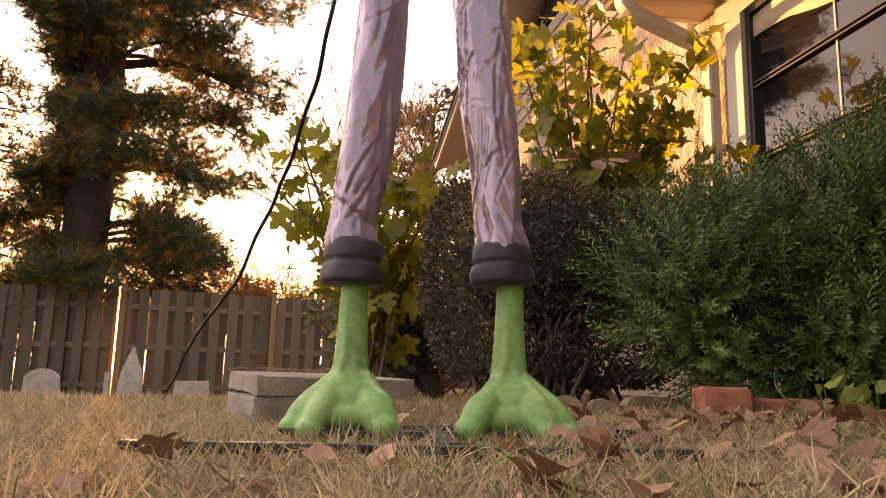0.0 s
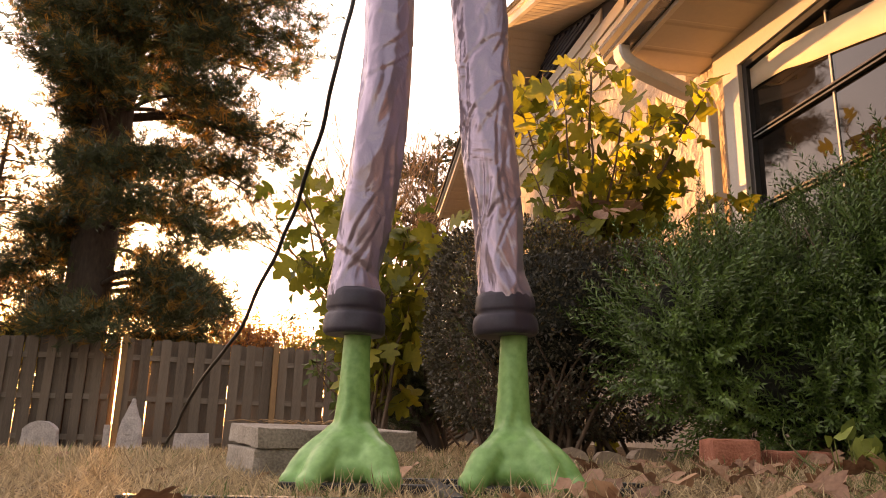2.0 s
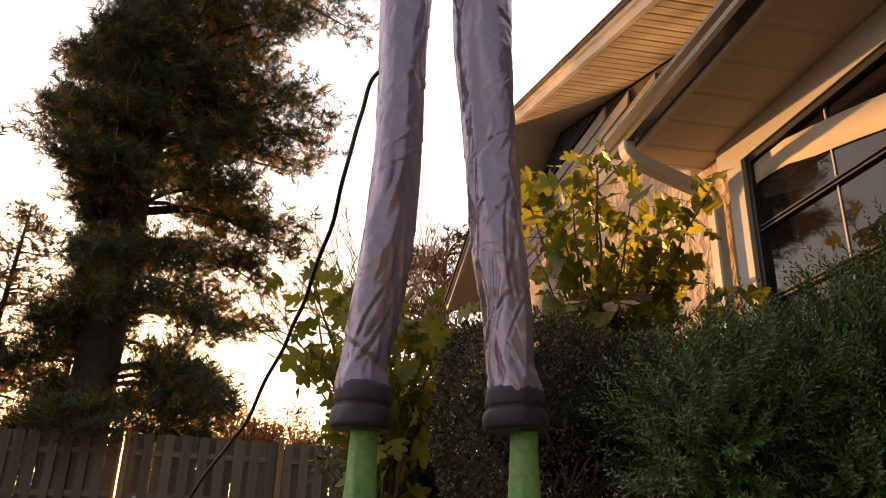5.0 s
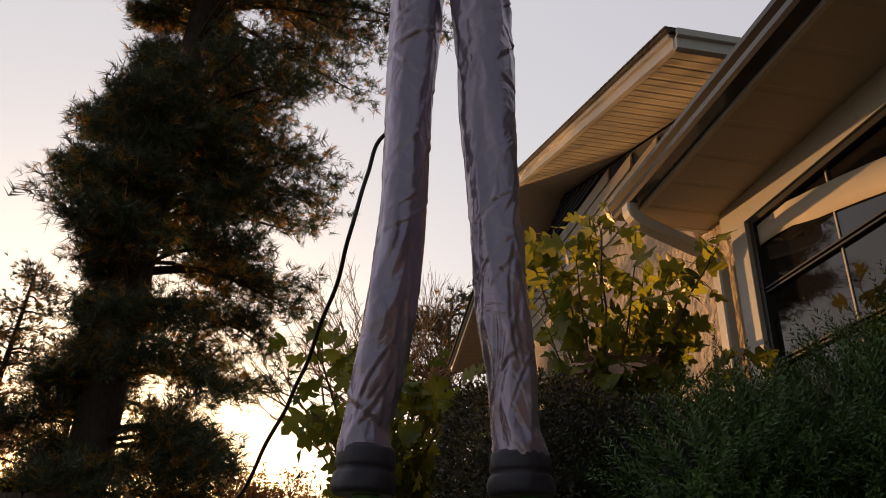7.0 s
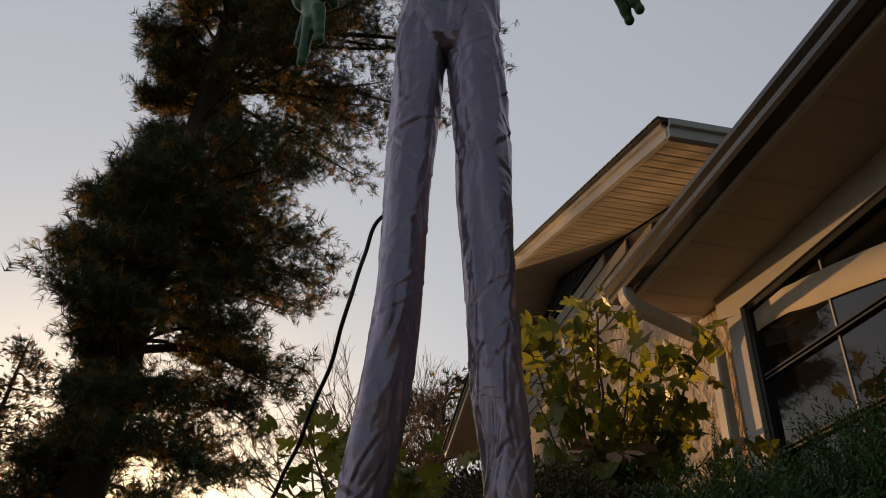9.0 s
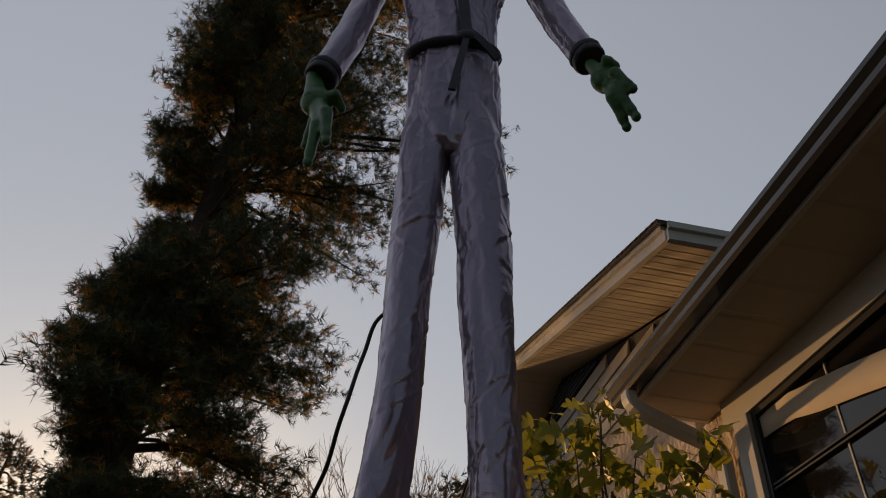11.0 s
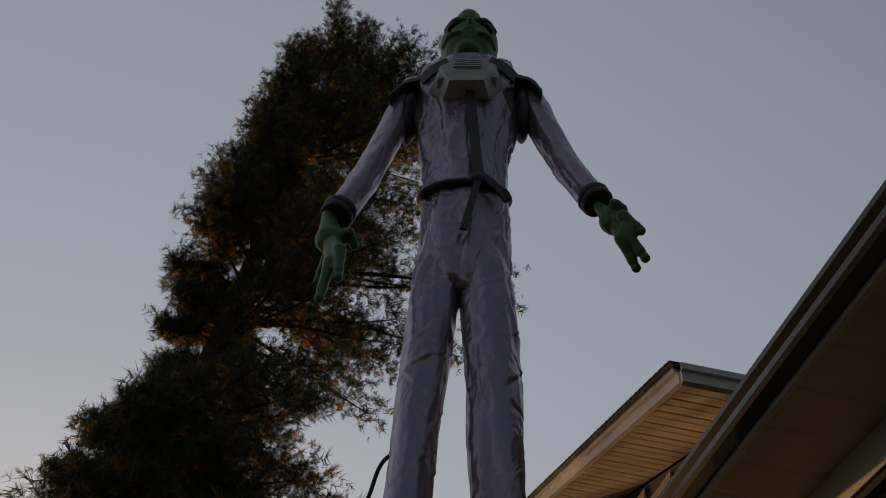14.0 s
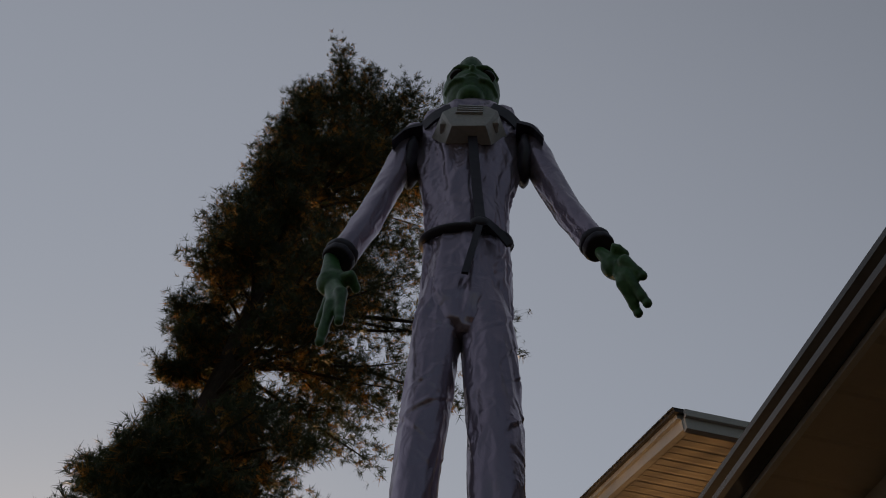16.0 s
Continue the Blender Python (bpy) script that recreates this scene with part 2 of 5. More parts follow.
def cloud(name, template, faces, pos, axis, size, seed, material, parent=None, wide=None, mats=None, slots=None):
    """One mesh of many small pieces: the template set at each place, its z along the axis, turned at random about it."""
    rng = np.random.default_rng(seed)
    T = np.array(template, float)
    pos, axis = np.asarray(pos, float), np.asarray(axis, float)
    n = len(pos)
    axis = axis / (np.linalg.norm(axis, axis=1, keepdims=True) + 1e-9)
    ref = np.where(np.abs(axis[:, 2:3]) > 0.95, [[1.0, 0, 0]], [[0, 0, 1.0]])
    s = np.cross(ref, axis)
    s /= np.linalg.norm(s, axis=1, keepdims=True) + 1e-9
    u = np.cross(axis, s)
    a = rng.uniform(0, 2 * np.pi, n)[:, None] if wide is None else wide * rng.normal(0, 1, n)[:, None]
    s, u = s * np.cos(a) + u * np.sin(a), u * np.cos(a) - s * np.sin(a)
    k = np.asarray(size, float).reshape(-1, 1, 1) * np.ones((n, 1, 1))
    V = (pos[:, None] + k * (T[None, :, 0:1] * s[:, None] + T[None, :, 1:2] * u[:, None] + T[None, :, 2:3] * axis[:, None])).reshape(-1, 3)
    loops = np.concatenate([np.array(f) for f in faces])
    tot = np.array([len(f) for f in faces])
    me = bpy.data.meshes.new(name)
    me.vertices.add(len(V))
    me.vertices.foreach_set("co", V.ravel())
    li = (loops[None] + (np.arange(n) * len(T))[:, None]).ravel()
    me.loops.add(len(li))
    me.loops.foreach_set("vertex_index", li)
    totals = np.tile(tot, n)
    me.polygons.add(len(totals))
    me.polygons.foreach_set("loop_start", np.concatenate([[0], np.cumsum(totals)[:-1]]))
    me.polygons.foreach_set("loop_total", totals)
    for m in (mats or [material]):
        me.materials.append(m)
    if slots is not None:
        me.polygons.foreach_set("material_index", np.repeat(np.asarray(slots, int), len(tot)))
    me.update(calc_edges=True)
    ob = new(name, me)
    if parent:
        ob.parent = parent
    return ob


def needle_tuft(n, length, width, spread, seed):
    r = random.Random(seed)
    V, F = [], []
    for i in range(n):
        a, t = r.uniform(0, 6.283), spread * math.sqrt(r.random())
        d = Vector((math.sin(t) * math.cos(a), math.sin(t) * math.sin(a), math.cos(t)))
        s = d.orthogonal().normalized() * width
        o = Vector((0, 0, r.uniform(-0.3, 0.3) * length))
        L = length * r.uniform(0.6, 1.1)
        V += [o - s, o + s, o + d * L]
        F.append((len(V) - 3, len(V) - 2, len(V) - 1))
    return V, F


def outline_leaf(outline, length, fold=0.12, curl=0.15):
    """A leaf from half an outline (along, across), mirrored, folded on its midrib and bent back at the tip."""
    V, F = [], []
    bend = lambda a, w: (w, abs(w) * fold * 2 - curl * a * a, a)
    n = len(outline)
    for a, w in outline:
        V.append(Vector(bend(a, w)) * length)
    for a, w in outline:
        V.append(Vector(bend(a, -w)) * length)
    for a, w in outline:
        V.append(Vector(bend(a, 0)) * length)
    for i in range(n - 1):
        F.append((2 * n + i, i, i + 1, 2 * n + i + 1))
        F.append((n + i, 2 * n + i, 2 * n + i + 1, n + i + 1))
    return V, F


def ground_z(x, y):
    """Level round the statue, falling gently to the fence; a low hump of soil in the planting bed."""
    u = min(max((y - 2.6) / 9.4, 0.0), 1.0)
    left = min(max((1.0 - x) / 3.0, 0.0), 1.0)
    z = -0.33 * u * left
    z += 0.032 * min(max((x - .35) / .4, 0.0), 1.0) * min(max((y - 1.6) / .5, 0.0), 1.0) * (y < 40)
    z += 0.035 * math.exp(-((x - 1.0) ** 2 / 0.18 + (y - 1.5) ** 2 / 0.35))
    near = math.exp(-(x * x + y * y) / 30)
    return z + near * 0.010 * noise.noise(Vector((x * 1.7, y * 1.7, 0))) + near * 0.004 * noise.noise(Vector((x * 7, y * 7, 3)))


# ---------------------------------------------------------------- ground
def spread(lim, fine, step):
    """Coordinates that grow coarser outwards."""
    out, c = [0.0], step
    while out[-1] < lim:
        if out[-1] > fine:
            c *= 1.25
        out.append(out[-1] + c)
    return out


bm = bmesh.new()
half = spread(2500, 3.0, 0.07)
xs = [-v for v in half[:0:-1]] + half
ys = [-v for v in spread(2500, 0.5, 0.2)[:0:-1]] + spread(2500, 5.0, 0.07)
grid = [[bm.verts.new((x, y, ground_z(x, y))) for x in xs] for y in ys]
for a, b in zip(grid, grid[1:]):
    for i in range(len(xs) - 1):
        bm.faces.new((a[i], a[i + 1], b[i + 1], b[i])).smooth = True
tagged(mesh_object("ground", bm, M_SOIL), "straw-coloured autumn lawn with bare soil patches", "ground", kind="structure")

# ---------------------------------------------------------------- house (its x is across the wall, its y along it)
HOUSE = thing("house", "cream stucco house with beige siding gable and wide soffits", "house", pose(0, 0, 0, 0, 0, 11.18))
WALL_N, EAVE_N, EAVE_Z, END_D = 2.45, 1.865, 2.42, 4.02
GABLE_N, RIDGE_D, PITCH = 1.93, 6.80, 0.300


def soffit_z(d):
    return 4.267 - PITCH * abs(d - RIDGE_D)


# wall of the low wing, with its window opening, and of the gable wing
for d0, d1, z0, z1 in ((-7.0, -0.6, 0, EAVE_Z), (3.60, 4.2, 0, EAVE_Z), (-0.6, 3.60, 0, 0.75), (-0.6, 3.60, 2.26, EAVE_Z)):
    part("wall", box(WALL_N, WALL_N + 0.2, d0, d1, z0 - (0.4 if z0 == 0 else 0), z1), M_STUCCO, HOUSE, "rough cream stucco wall")
part("wall", box(WALL_N + 0.012, WALL_N + 0.2, 4.2, 9.9, -0.8, 3.12), M_STUCCO, HOUSE, "rough cream stucco wall")
bm = bmesh.new()                                     # gable backing, its shade put into a near-black colour
vs = [bm.verts.new((n, d, z)) for n in (WALL_N + 0.03, WALL_N + 0.2) for d, z in ((3.2, 3.12), (10.4, 3.12), (10.4, 3.18), (RIDGE_D, 4.24), (3.2, 3.18))]
bm.faces.new(vs[:5]), bm.faces.new(vs[5:])
for i in range(5):
    bm.faces.new((vs[i], vs[(i + 1) % 5], vs[5 + (i + 1) % 5], vs[5 + i]))
part("gable_wall", bm, M_DARK, HOUSE, "gable boards coloured near black for shade")
for i in range(5):                                   # clapboards under the gable
    z0 = 3.115 + i * 0.147
    d0, d1 = 3.3, 10.3
    zt = z0 + 0.15
    if zt > 3.2:
        half_w = (4.225 - zt) / PITCH
        d0, d1 = max(d0, RIDGE_D - half_w), min(d1, RIDGE_D + half_w)
    bm = bmesh.new()
    vs = [bm.verts.new(p) for d in (d0, d1) for p in ((WALL_N - 0.004, d, z0), (WALL_N + 0.028, d, z0 + 0.006), (WALL_N + 0.028, d, zt), (WALL_N + 0.016, d, zt))]
    for q in ((0, 1, 2, 3), (7, 6, 5, 4), (0, 3, 7, 4), (1, 0, 4, 5), (2, 6, 7, 3), (1, 5, 6, 2)):
        bm.faces.new([vs[k] for k in q])
    part("siding_board", bm, M_SIDING, HOUSE)
bm = bmesh.new()                                     # dark louvred gable vent
for i in range(7):
    z = 3.87 + i * 0.05
    w = max(0.05, (4.20 - z) / PITCH - 0.05)
    add_box(bm, WALL_N - 0.01, WALL_N + 0.03, RIDGE_D - w, RIDGE_D + w, z, z + 0.035, m=Matrix())
part("gable_vent", bm, M_DARK, HOUSE, "dark louvred triangular gable vent")


def panel_soffit(d0, d1, n0, n1, zf, pitch, rib, depth):
    """Ribbed soffit panels whose grooves run across the overhang."""
    bm, rows = bmesh.new(), []
    d = d0
    while d < d1 - 1e-6:
        for k, z in ((0, 0), (0.80, 0), (0.86, depth), (0.94, depth)):
            dd = min(d + k * pitch, d1)
            rows.append((dd, zf(dd) + z))
        if rib:
            for k, z in ((0.40, 0), (0.43, -rib), (0.47, -rib), (0.5, 0)):
                rows.append((min(d + k * pitch, d1), zf(min(d + k * pitch, d1)) + z))
        d += pitch
    rows.append((d1, zf(d1)))
    rows.sort()
    prev = None
    for dd, z in rows:
        cur = [bm.verts.new((n0, dd, z)), bm.verts.new((n1, dd, z)), bm.verts.new((n1, dd, z + 0.03)), bm.verts.new((n0, dd, z + 0.03))]
        if prev:
            bm.faces.new((prev[0], prev[1], cur[1], cur[0]))
            bm.faces.new((prev[3], cur[3], cur[2], prev[2]))
        prev = cur
    return bm


part("soffit", panel_soffit(3.24, RIDGE_D, GABLE_N + 0.02, WALL_N + 0.02, soffit_z, 0.21, 0.002, 0.003), M_SOFFIT, HOUSE, "ribbed beige vented soffit")
part("soffit", panel_soffit(RIDGE_D, 10.36, GABLE_N + 0.02, WALL_N + 0.02, soffit_z, 0.10, 0.0, 0.006), M_SOFFIT, HOUSE, "ribbed beige soffit")
part("soffit", panel_soffit(-7.0, END_D - 0.02, EAVE_N + 0.06, WALL_N + 0.01, lambda d: EAVE_Z, 0.30, 0.0, 0.006), M_SOFFIT, HOUSE, "flat beige soffit panels")
for sgn in (-1, 1):                                  # rake fascia, shingle edge and roof slope of the gable wing
    for n0, n1, z0, z1, m, nm in ((GABLE_N - 0.025, GABLE_N + 0.02, 0.005, 0.085, M_TRIM, "fascia"), (GABLE_N - 0.05, GABLE_N + 0.02, 0.085, 0.12, M_TRIM, "fascia"),
                                  (GABLE_N - 0.075, 8.0, 0.12, 0.145, M_SHINGLE, "roof")):
        bm = bmesh.new()
        e = RIDGE_D + sgn * (3.62 if nm == "roof" else 3.59)
        vs = [bm.verts.new((n, d, soffit_z(d) + z)) for n in (n0, n1) for d in (RIDGE_D, e) for z in (z0, z1)]
        for f in ((0, 1, 3, 2), (4, 6, 7, 5), (0, 4, 5, 1), (2, 3, 7, 6), (0, 2, 6, 4), (1, 5, 7, 3)):
            bm.faces.new([vs[i] for i in f])
        part(nm, bm, m, HOUSE)
z = soffit_z(3.21)
part("fascia", box(GABLE_N - 0.02, 8.0, 3.175, 3.215, z - 0.01, z + 0.08), M_TRIM, HOUSE)
part("fascia", box(GABLE_N - 0.02, 8.0, 3.15, 3.175, z + 0.07, z + 0.12), M_TRIM, HOUSE)
bm = bmesh.new()                                     # shingle courses along the rake edge
for i in range(46):
    d = RIDGE_D - 3.62 + i * 0.0787
    zz = soffit_z(d) + 0.142
    add_box(bm, GABLE_N - 0.085, GABLE_N + 0.35, 0, 0.085, 0, 0.009, m=Matrix.Translation((0, d, zz)) @ Matrix.Rotation(math.atan(PITCH) + 0.05, 4, "X"))
part("shingle_course", bm, M_SHINGLE, HOUSE)
bm = bmesh.new()                                     # roof of the low wing
vs = [bm.verts.new(p) for p in ((EAVE_N - 0.02, -7.2, 2.56), (EAVE_N - 0.02, END_D, 2.56), (6.5, END_D, 3.9), (6.5, -7.2, 3.9),
                                (EAVE_N - 0.02, -7.2, 2.53), (EAVE_N - 0.02, END_D, 2.53), (6.5, END_D, 3.87), (6.5, -7.2, 3.87))]
for f in ((0, 1, 2, 3), (7, 6, 5, 4), (0, 4, 5, 1), (1, 5, 6, 2), (2, 6, 7, 3), (3, 7, 4, 0)):
    bm.faces.new([vs[i] for i in f])
part("roof", bm, M_SHINGLE, HOUSE)
part("fascia", box(EAVE_N + 0.03, EAVE_N + 0.06, -7.0, END_D, EAVE_Z - 0.01, 2.53), M_TRIM, HOUSE)
part("fascia", box(EAVE_N + 0.06, WALL_N, END_D - 0.02, END_D + 0.01, EAVE_Z - 0.01, 2.60), M_TRIM, HOUSE)
bm = bmesh.new()                                     # gutter: an open moulded channel with an end cap
prof = [(0.028, 0.0), (-0.055, 0.0), (-0.068, 0.022), (-0.072, 0.05), (-0.095, 0.078), (-0.10, 0.10), (-0.088, 0.104), (-0.088, 0.096), (-0.06, 0.05), (-0.048, 0.01), (0.02, 0.01), (0.02, 0.104), (0.028, 0.104)]
ends = [[bm.verts.new((EAVE_N + n, d, EAVE_Z + 0.015 + z)) for n, z in prof] for d in (-7.0, END_D + 0.02)]
for i in range(len(prof)):
    j = (i + 1) % len(prof)
    bm.faces.new((ends[0][i], ends[0][j], ends[1][j], ends[1][i]))
cap = [bm.verts.new((EAVE_N + n, END_D + 0.022, EAVE_Z + 0.015 + z)) for n, z in prof[:6] + [(0.028, 0.10)]]
bm.faces.new(cap)
GUTTER = part("gutter", bm, M_GUTTER, HOUSE, "glossy metal eaves gutter")
bm = bmesh.new()                                     # downspout with its elbow back to the wall


def square_pipe(bm, pts, w, h):
    pts = [Vector(p) for p in pts]
    rings = []
    for i, p in enumerate(pts):
        t = (pts[min(i + 1, len(pts) - 1)] - pts[max(i - 1, 0)]).normalized()
        side = Vector((0, 1, 0))
        up = t.cross(side).normalized()
        rings.append([bm.verts.new(p + side * (a * w) + up * (b * h)) for a, b in
                      ((-.5, -.35), (-.4, -.5), (.4, -.5), (.5, -.35), (.5, .35), (.4, .5), (-.4, .5), (-.5, .35))])
    for a, b in zip(rings, rings[1:]):
        for k in range(8):
            bm.faces.new((a[k], a[(k + 1) % 8], b[(k + 1) % 8], b[k]))
    bm.faces.new(rings[0]), bm.faces.new(rings[-1][::-1])


DS = 3.84
square_pipe(bm, spline([(1.83, DS, 2.438), (1.84, DS, 2.37), (1.93, DS, 2.31), (2.22, DS, 2.20), (2.36, DS, 2.15), (2.395, DS, 2.05)], 16), 0.10, 0.075)
part("downspout_elbow", bm, M_TRIM, HOUSE, "ribbed cream downspout elbow")
bm = bmesh.new()
square_pipe(bm, [(2.395, DS, 2.06), (2.395, DS, 1.0), (2.395, DS, 0.12)], 0.094, 0.07)
part("downspout", bm, M_TRIM, HOUSE, "cream painted downspout")
bm = bmesh.new()
add_box(bm, 2.35, 2.44, DS - 0.055, DS + 0.055, 1.50, 1.53)
part("downspout_strap", bm, M_TRIM, HOUSE)
# window
part("frieze", box(WALL_N - 0.035, WALL_N, -7.0, 3.80, 2.245, EAVE_Z), M_TRIM, HOUSE)
WINDOW = part("window", box(WALL_N - 0.045, WALL_N, 3.535, 3.69, 0.7, 2.243, bevel=0.004), M_TRIM, HOUSE, "wide dark window with cream trim")
part("window_sill", box(WALL_N - 0.07, WALL_N, -0.7, 3.69, 0.66, 0.70), M_TRIM, WINDOW)
part("window_frame", box(WALL_N - 0.015, WALL_N + 0.05, 3.495, 3.535, 0.7, 2.243), M_FRAME, WINDOW)
part("window_frame", box(WALL_N - 0.02, WALL_N + 0.05, -0.6, 3.495, 2.205, 2.243), M_FRAME, WINDOW)
for z in (1.78, 1.36, 0.94):
    for dz in (-0.016, 0.008):
        part("glazing_bar", box(WALL_N - 0.006, WALL_N + 0.03, -0.6, 3.495, z + dz, z + dz + 0.010), M_FRAME, WINDOW)
part("glazing_bar", box(WALL_N + 0.012, WALL_N + 0.03, 2.865, 2.876, 0.7, 2.205), M_TRIM, WINDOW)
for z0, z1 in ((0.7, 0.94), (0.94, 1.36), (1.36, 1.78), (1.78, 2.205)):
    for d0, d1 in ((2.877, 3.495), (-0.6, 2.864)):
        part("pane", box(WALL_N + 0.018, WALL_N + 0.024, d0, d1, z0 + 0.018, z1 - 0.016), M_GLASS, WINDOW)
bm = bmesh.new()                                     # added strip, its sloping shape stands for a band of sunlight
rows = []
for i in range(40):
    d = 3.49 - 4.0 * i / 39
    top = 2.203 - .235 * max(0, 3.22 - d) + .012 * math.sin(d * 3)
    drop = .125 + .045 * min(1.0, (3.49 - d) / .5)
    rows.append([bm.verts.new((WALL_N + n + .002 * math.sin(d * 31 + z * 9), d, z)) for n in (.003, .007) for z in (top, top - drop * .5, top - drop)])
for a, b in zip(rows, rows[1:]):
    for i, j in ((0, 1), (1, 2), (2, 5), (5, 4), (4, 3), (3, 0)):
        bm.faces.new((a[i], a[j], b[j], b[i]))
bm.faces.new([rows[0][i] for i in (0, 1, 2, 5, 4, 3)]), bm.faces.new([rows[-1][i] for i in (3, 4, 5, 2, 1, 0)])
part("sun_band", bm, M_SUNBAND, WINDOW, "added cream strip shaped like a sunlit band across the window", smooth=True)
# added panel; the room's darkness is put into its colour
part("wall", box(WALL_N + 0.6, WALL_N + 0.7, -1.0, 4.0, 0, EAVE_Z), M_DARK, HOUSE, "near-black panel added behind the panes for an unlit room")
part("wall", box(WALL_N + 0.2, 8.0, -7.2, -7.0, -0.4, 2.5), M_STUCCO, HOUSE, "stucco end wall")

# ---------------------------------------------------------------- fence
def fence_run(name, a, b, count, rnd, seed):
    a, b = Vector(a), Vector(b)
    run = b - a
    L = Vector((run.x, run.y)).length
    F = thing(name, "weathered grey shadowbox wooden privacy fence", "fence",
              Matrix.Translation(a) @ pose(0, 0, 0, 0, 0, math.degrees(math.atan2(run.y, run.x))))
    step = L / count
    shapes = []
    for k in range(4):
        bm = bmesh.new()
        w = 0.074 + 0.003 * k
        out = [(-w, 0), (w, 0), (w, 1.79), (w - 0.018, 1.82 + 0.004 * k), (-w + 0.018, 1.82 + 0.004 * k), (-w, 1.79)]
        vs = [[bm.verts.new((x + 0.004 * (k - 1.5) * z, y, z)) for x, z in out] for y in (-0.009, 0.009)]
        bm.faces.new(vs[0]), bm.faces.new(vs[1][::-1])
        for i in range(6):
            bm.faces.new((vs[0][i], vs[1][i], vs[1][(i + 1) % 6], vs[0][(i + 1) % 6]))
        me = bpy.data.meshes.new("picket")
        bmesh.ops.recalc_face_normals(bm, faces=bm.faces[:])
        bm.to_mesh(me)
        bm.free()
        me.materials.append(M_FENCE)
        shapes.append(me)
    for z in (0.20, 0.83, 1.48):
        part("rail", box(0, L, -0.02, 0.02, z, z + 0.085), M_RAIL, F)
    for i in range(count):
        for side in (-0.032, 0.032):
            p = new("picket", rnd.choice(shapes))
            p.parent = F
            x = (i + (0.25 if side < 0 else 0.75)) * step + rnd.uniform(-0.012, 0.012)
            p.matrix_local = pose(x, side, rnd.uniform(-0.02, 0.015), 0, rnd.uniform(-0.7, 0.7), 0)
    for k, x in enumerate(np.arange(0, L + 0.1, 2.4)):
        part("post", box(x - 0.045, x + 0.045, -0.12, -0.045, -0.2, 1.9 if k else 1.86), M_NEWWOOD if k < 2 else M_FENCE, F)
    return F


rnd = random.Random(4)
fence_run("fence", (-5.15, 11.9, -0.36), (3.2, 15.4, -0.34), 33, rnd, 1)
fence_run("fence", (-5.35, 11.95, -0.34), (-15.5, 12.6, -0.36), 37, rnd, 2)

# ---------------------------------------------------------------- statue
def smooth_shape(build, voxel, rounds):
    """A shape grown together from overlapping pieces and smoothed; returns its mesh."""
    bm = bmesh.new()
    build(bm)
    me = bpy.data.meshes.new("growing")
    bm.to_mesh(me)
    bm.free()
    ob = new("growing", me)
    r = ob.modifiers.new("grow", "REMESH")
    r.mode, r.voxel_size = "VOXEL", voxel
    s = ob.modifiers.new("soften", "SMOOTH")
    s.factor, s.iterations = 0.5, rounds
    dg = bpy.context.evaluated_depsgraph_get()
    out = bpy.data.meshes.new_from_object(ob.evaluated_get(dg))
    bpy.data.objects.remove(ob)
    return out


def ball(bm, c, r, m=None):
    g = bmesh.ops.create_uvsphere(bm, u_segments=20, v_segments=14, radius=1.0)["verts"]
    for v in g:
        p = Vector((v.co.x * r[0], v.co.y * r[1], v.co.z * r[2]))
        v.co = Vector(c) + (m @ p if m else p)
    return g


def foot(bm, x, y, toes):
    """A long shin that spreads into three thick toes."""
    tube(bm, [(x + .002, y + .03, .36), (x - .001, y + .03, .27), (x - .001, y + .03, .19), (x - .002, y + .028, .14), (x - .002, y + .02, .09), (x, y + .01, .06)], [.0285, .029, .033, .037, .047, .058], 20)
    for tx, ty, r in toes:
        a, b = Vector((x + tx * .1, y + .02, .10)), Vector((x + tx, y + ty, r * .85))
        mid = a.lerp(b, 0.62) + Vector((0, 0, .012))
        tube(bm, spline([a, a.lerp(b, .3) + Vector((0, 0, .004)), mid, b], 8), [.046, .046, .043, .040, .036, r * 1.25, r * 1.15, r * .9], 12, flat=0.85)
        ball(bm, b, (r * .95, r * 1.05, r * .78))
    ball(bm, (x, y - .005, .072), (.062, .055, .048))
    ball(bm, (x, y - .028, .046), (.082, .047, .031))
    tube(bm, [(x, y + .03, .07), (x + .005, y + .09, .03)], [.04, .022], 12)
    tube(bm, [(x - .012, y + .006, .26), (x - .008, y - .002, .17), (x - .022, y - .012, .11), (x - .05, y - .03, .07)], [.006, .008, .009, .009], 8)
    tube(bm, [(x + .006, y + .002, .16), (x + .02, y - .014, .10), (x + .05, y - .035, .065)], [.007, .010, .010], 8)


def grip(bm, w, tips, k):
    """A claw: a palm with long knuckled digits."""
    w = Vector(w)
    mean = sum((Vector(t) for t in tips), Vector()) / len(tips)
    palm = w.lerp(mean, 0.33)
    tube(bm, [w + (w - palm) * 0.6, w, palm], [.028, .034, .048], 14, flat=0.7)
    ball(bm, palm, (.05, .04, .055))
    for i, t in enumerate(tips):
        t = Vector(t)
        mid = palm.lerp(t, 0.5) + Vector((k * .018, -.03, .012 * (i - 1)))
        tube(bm, spline([palm, palm.lerp(mid, .6), mid, mid.lerp(t, .55), t], 9), [.024, .022, .019, .018, .022, .018, .016, .017, .010], 10)
        ball(bm, t, (.015, .015, .018))


HY = 1.50          # how far ahead the statue stands
def seen(x, z, back):
    """A place on the statue given at the depth of its legs, moved towards or away along the line of sight from the lawn."""
    k = (HY + back) / 1.5
    return (x * k, HY + back, 0.12 + (z - 0.12) * k)


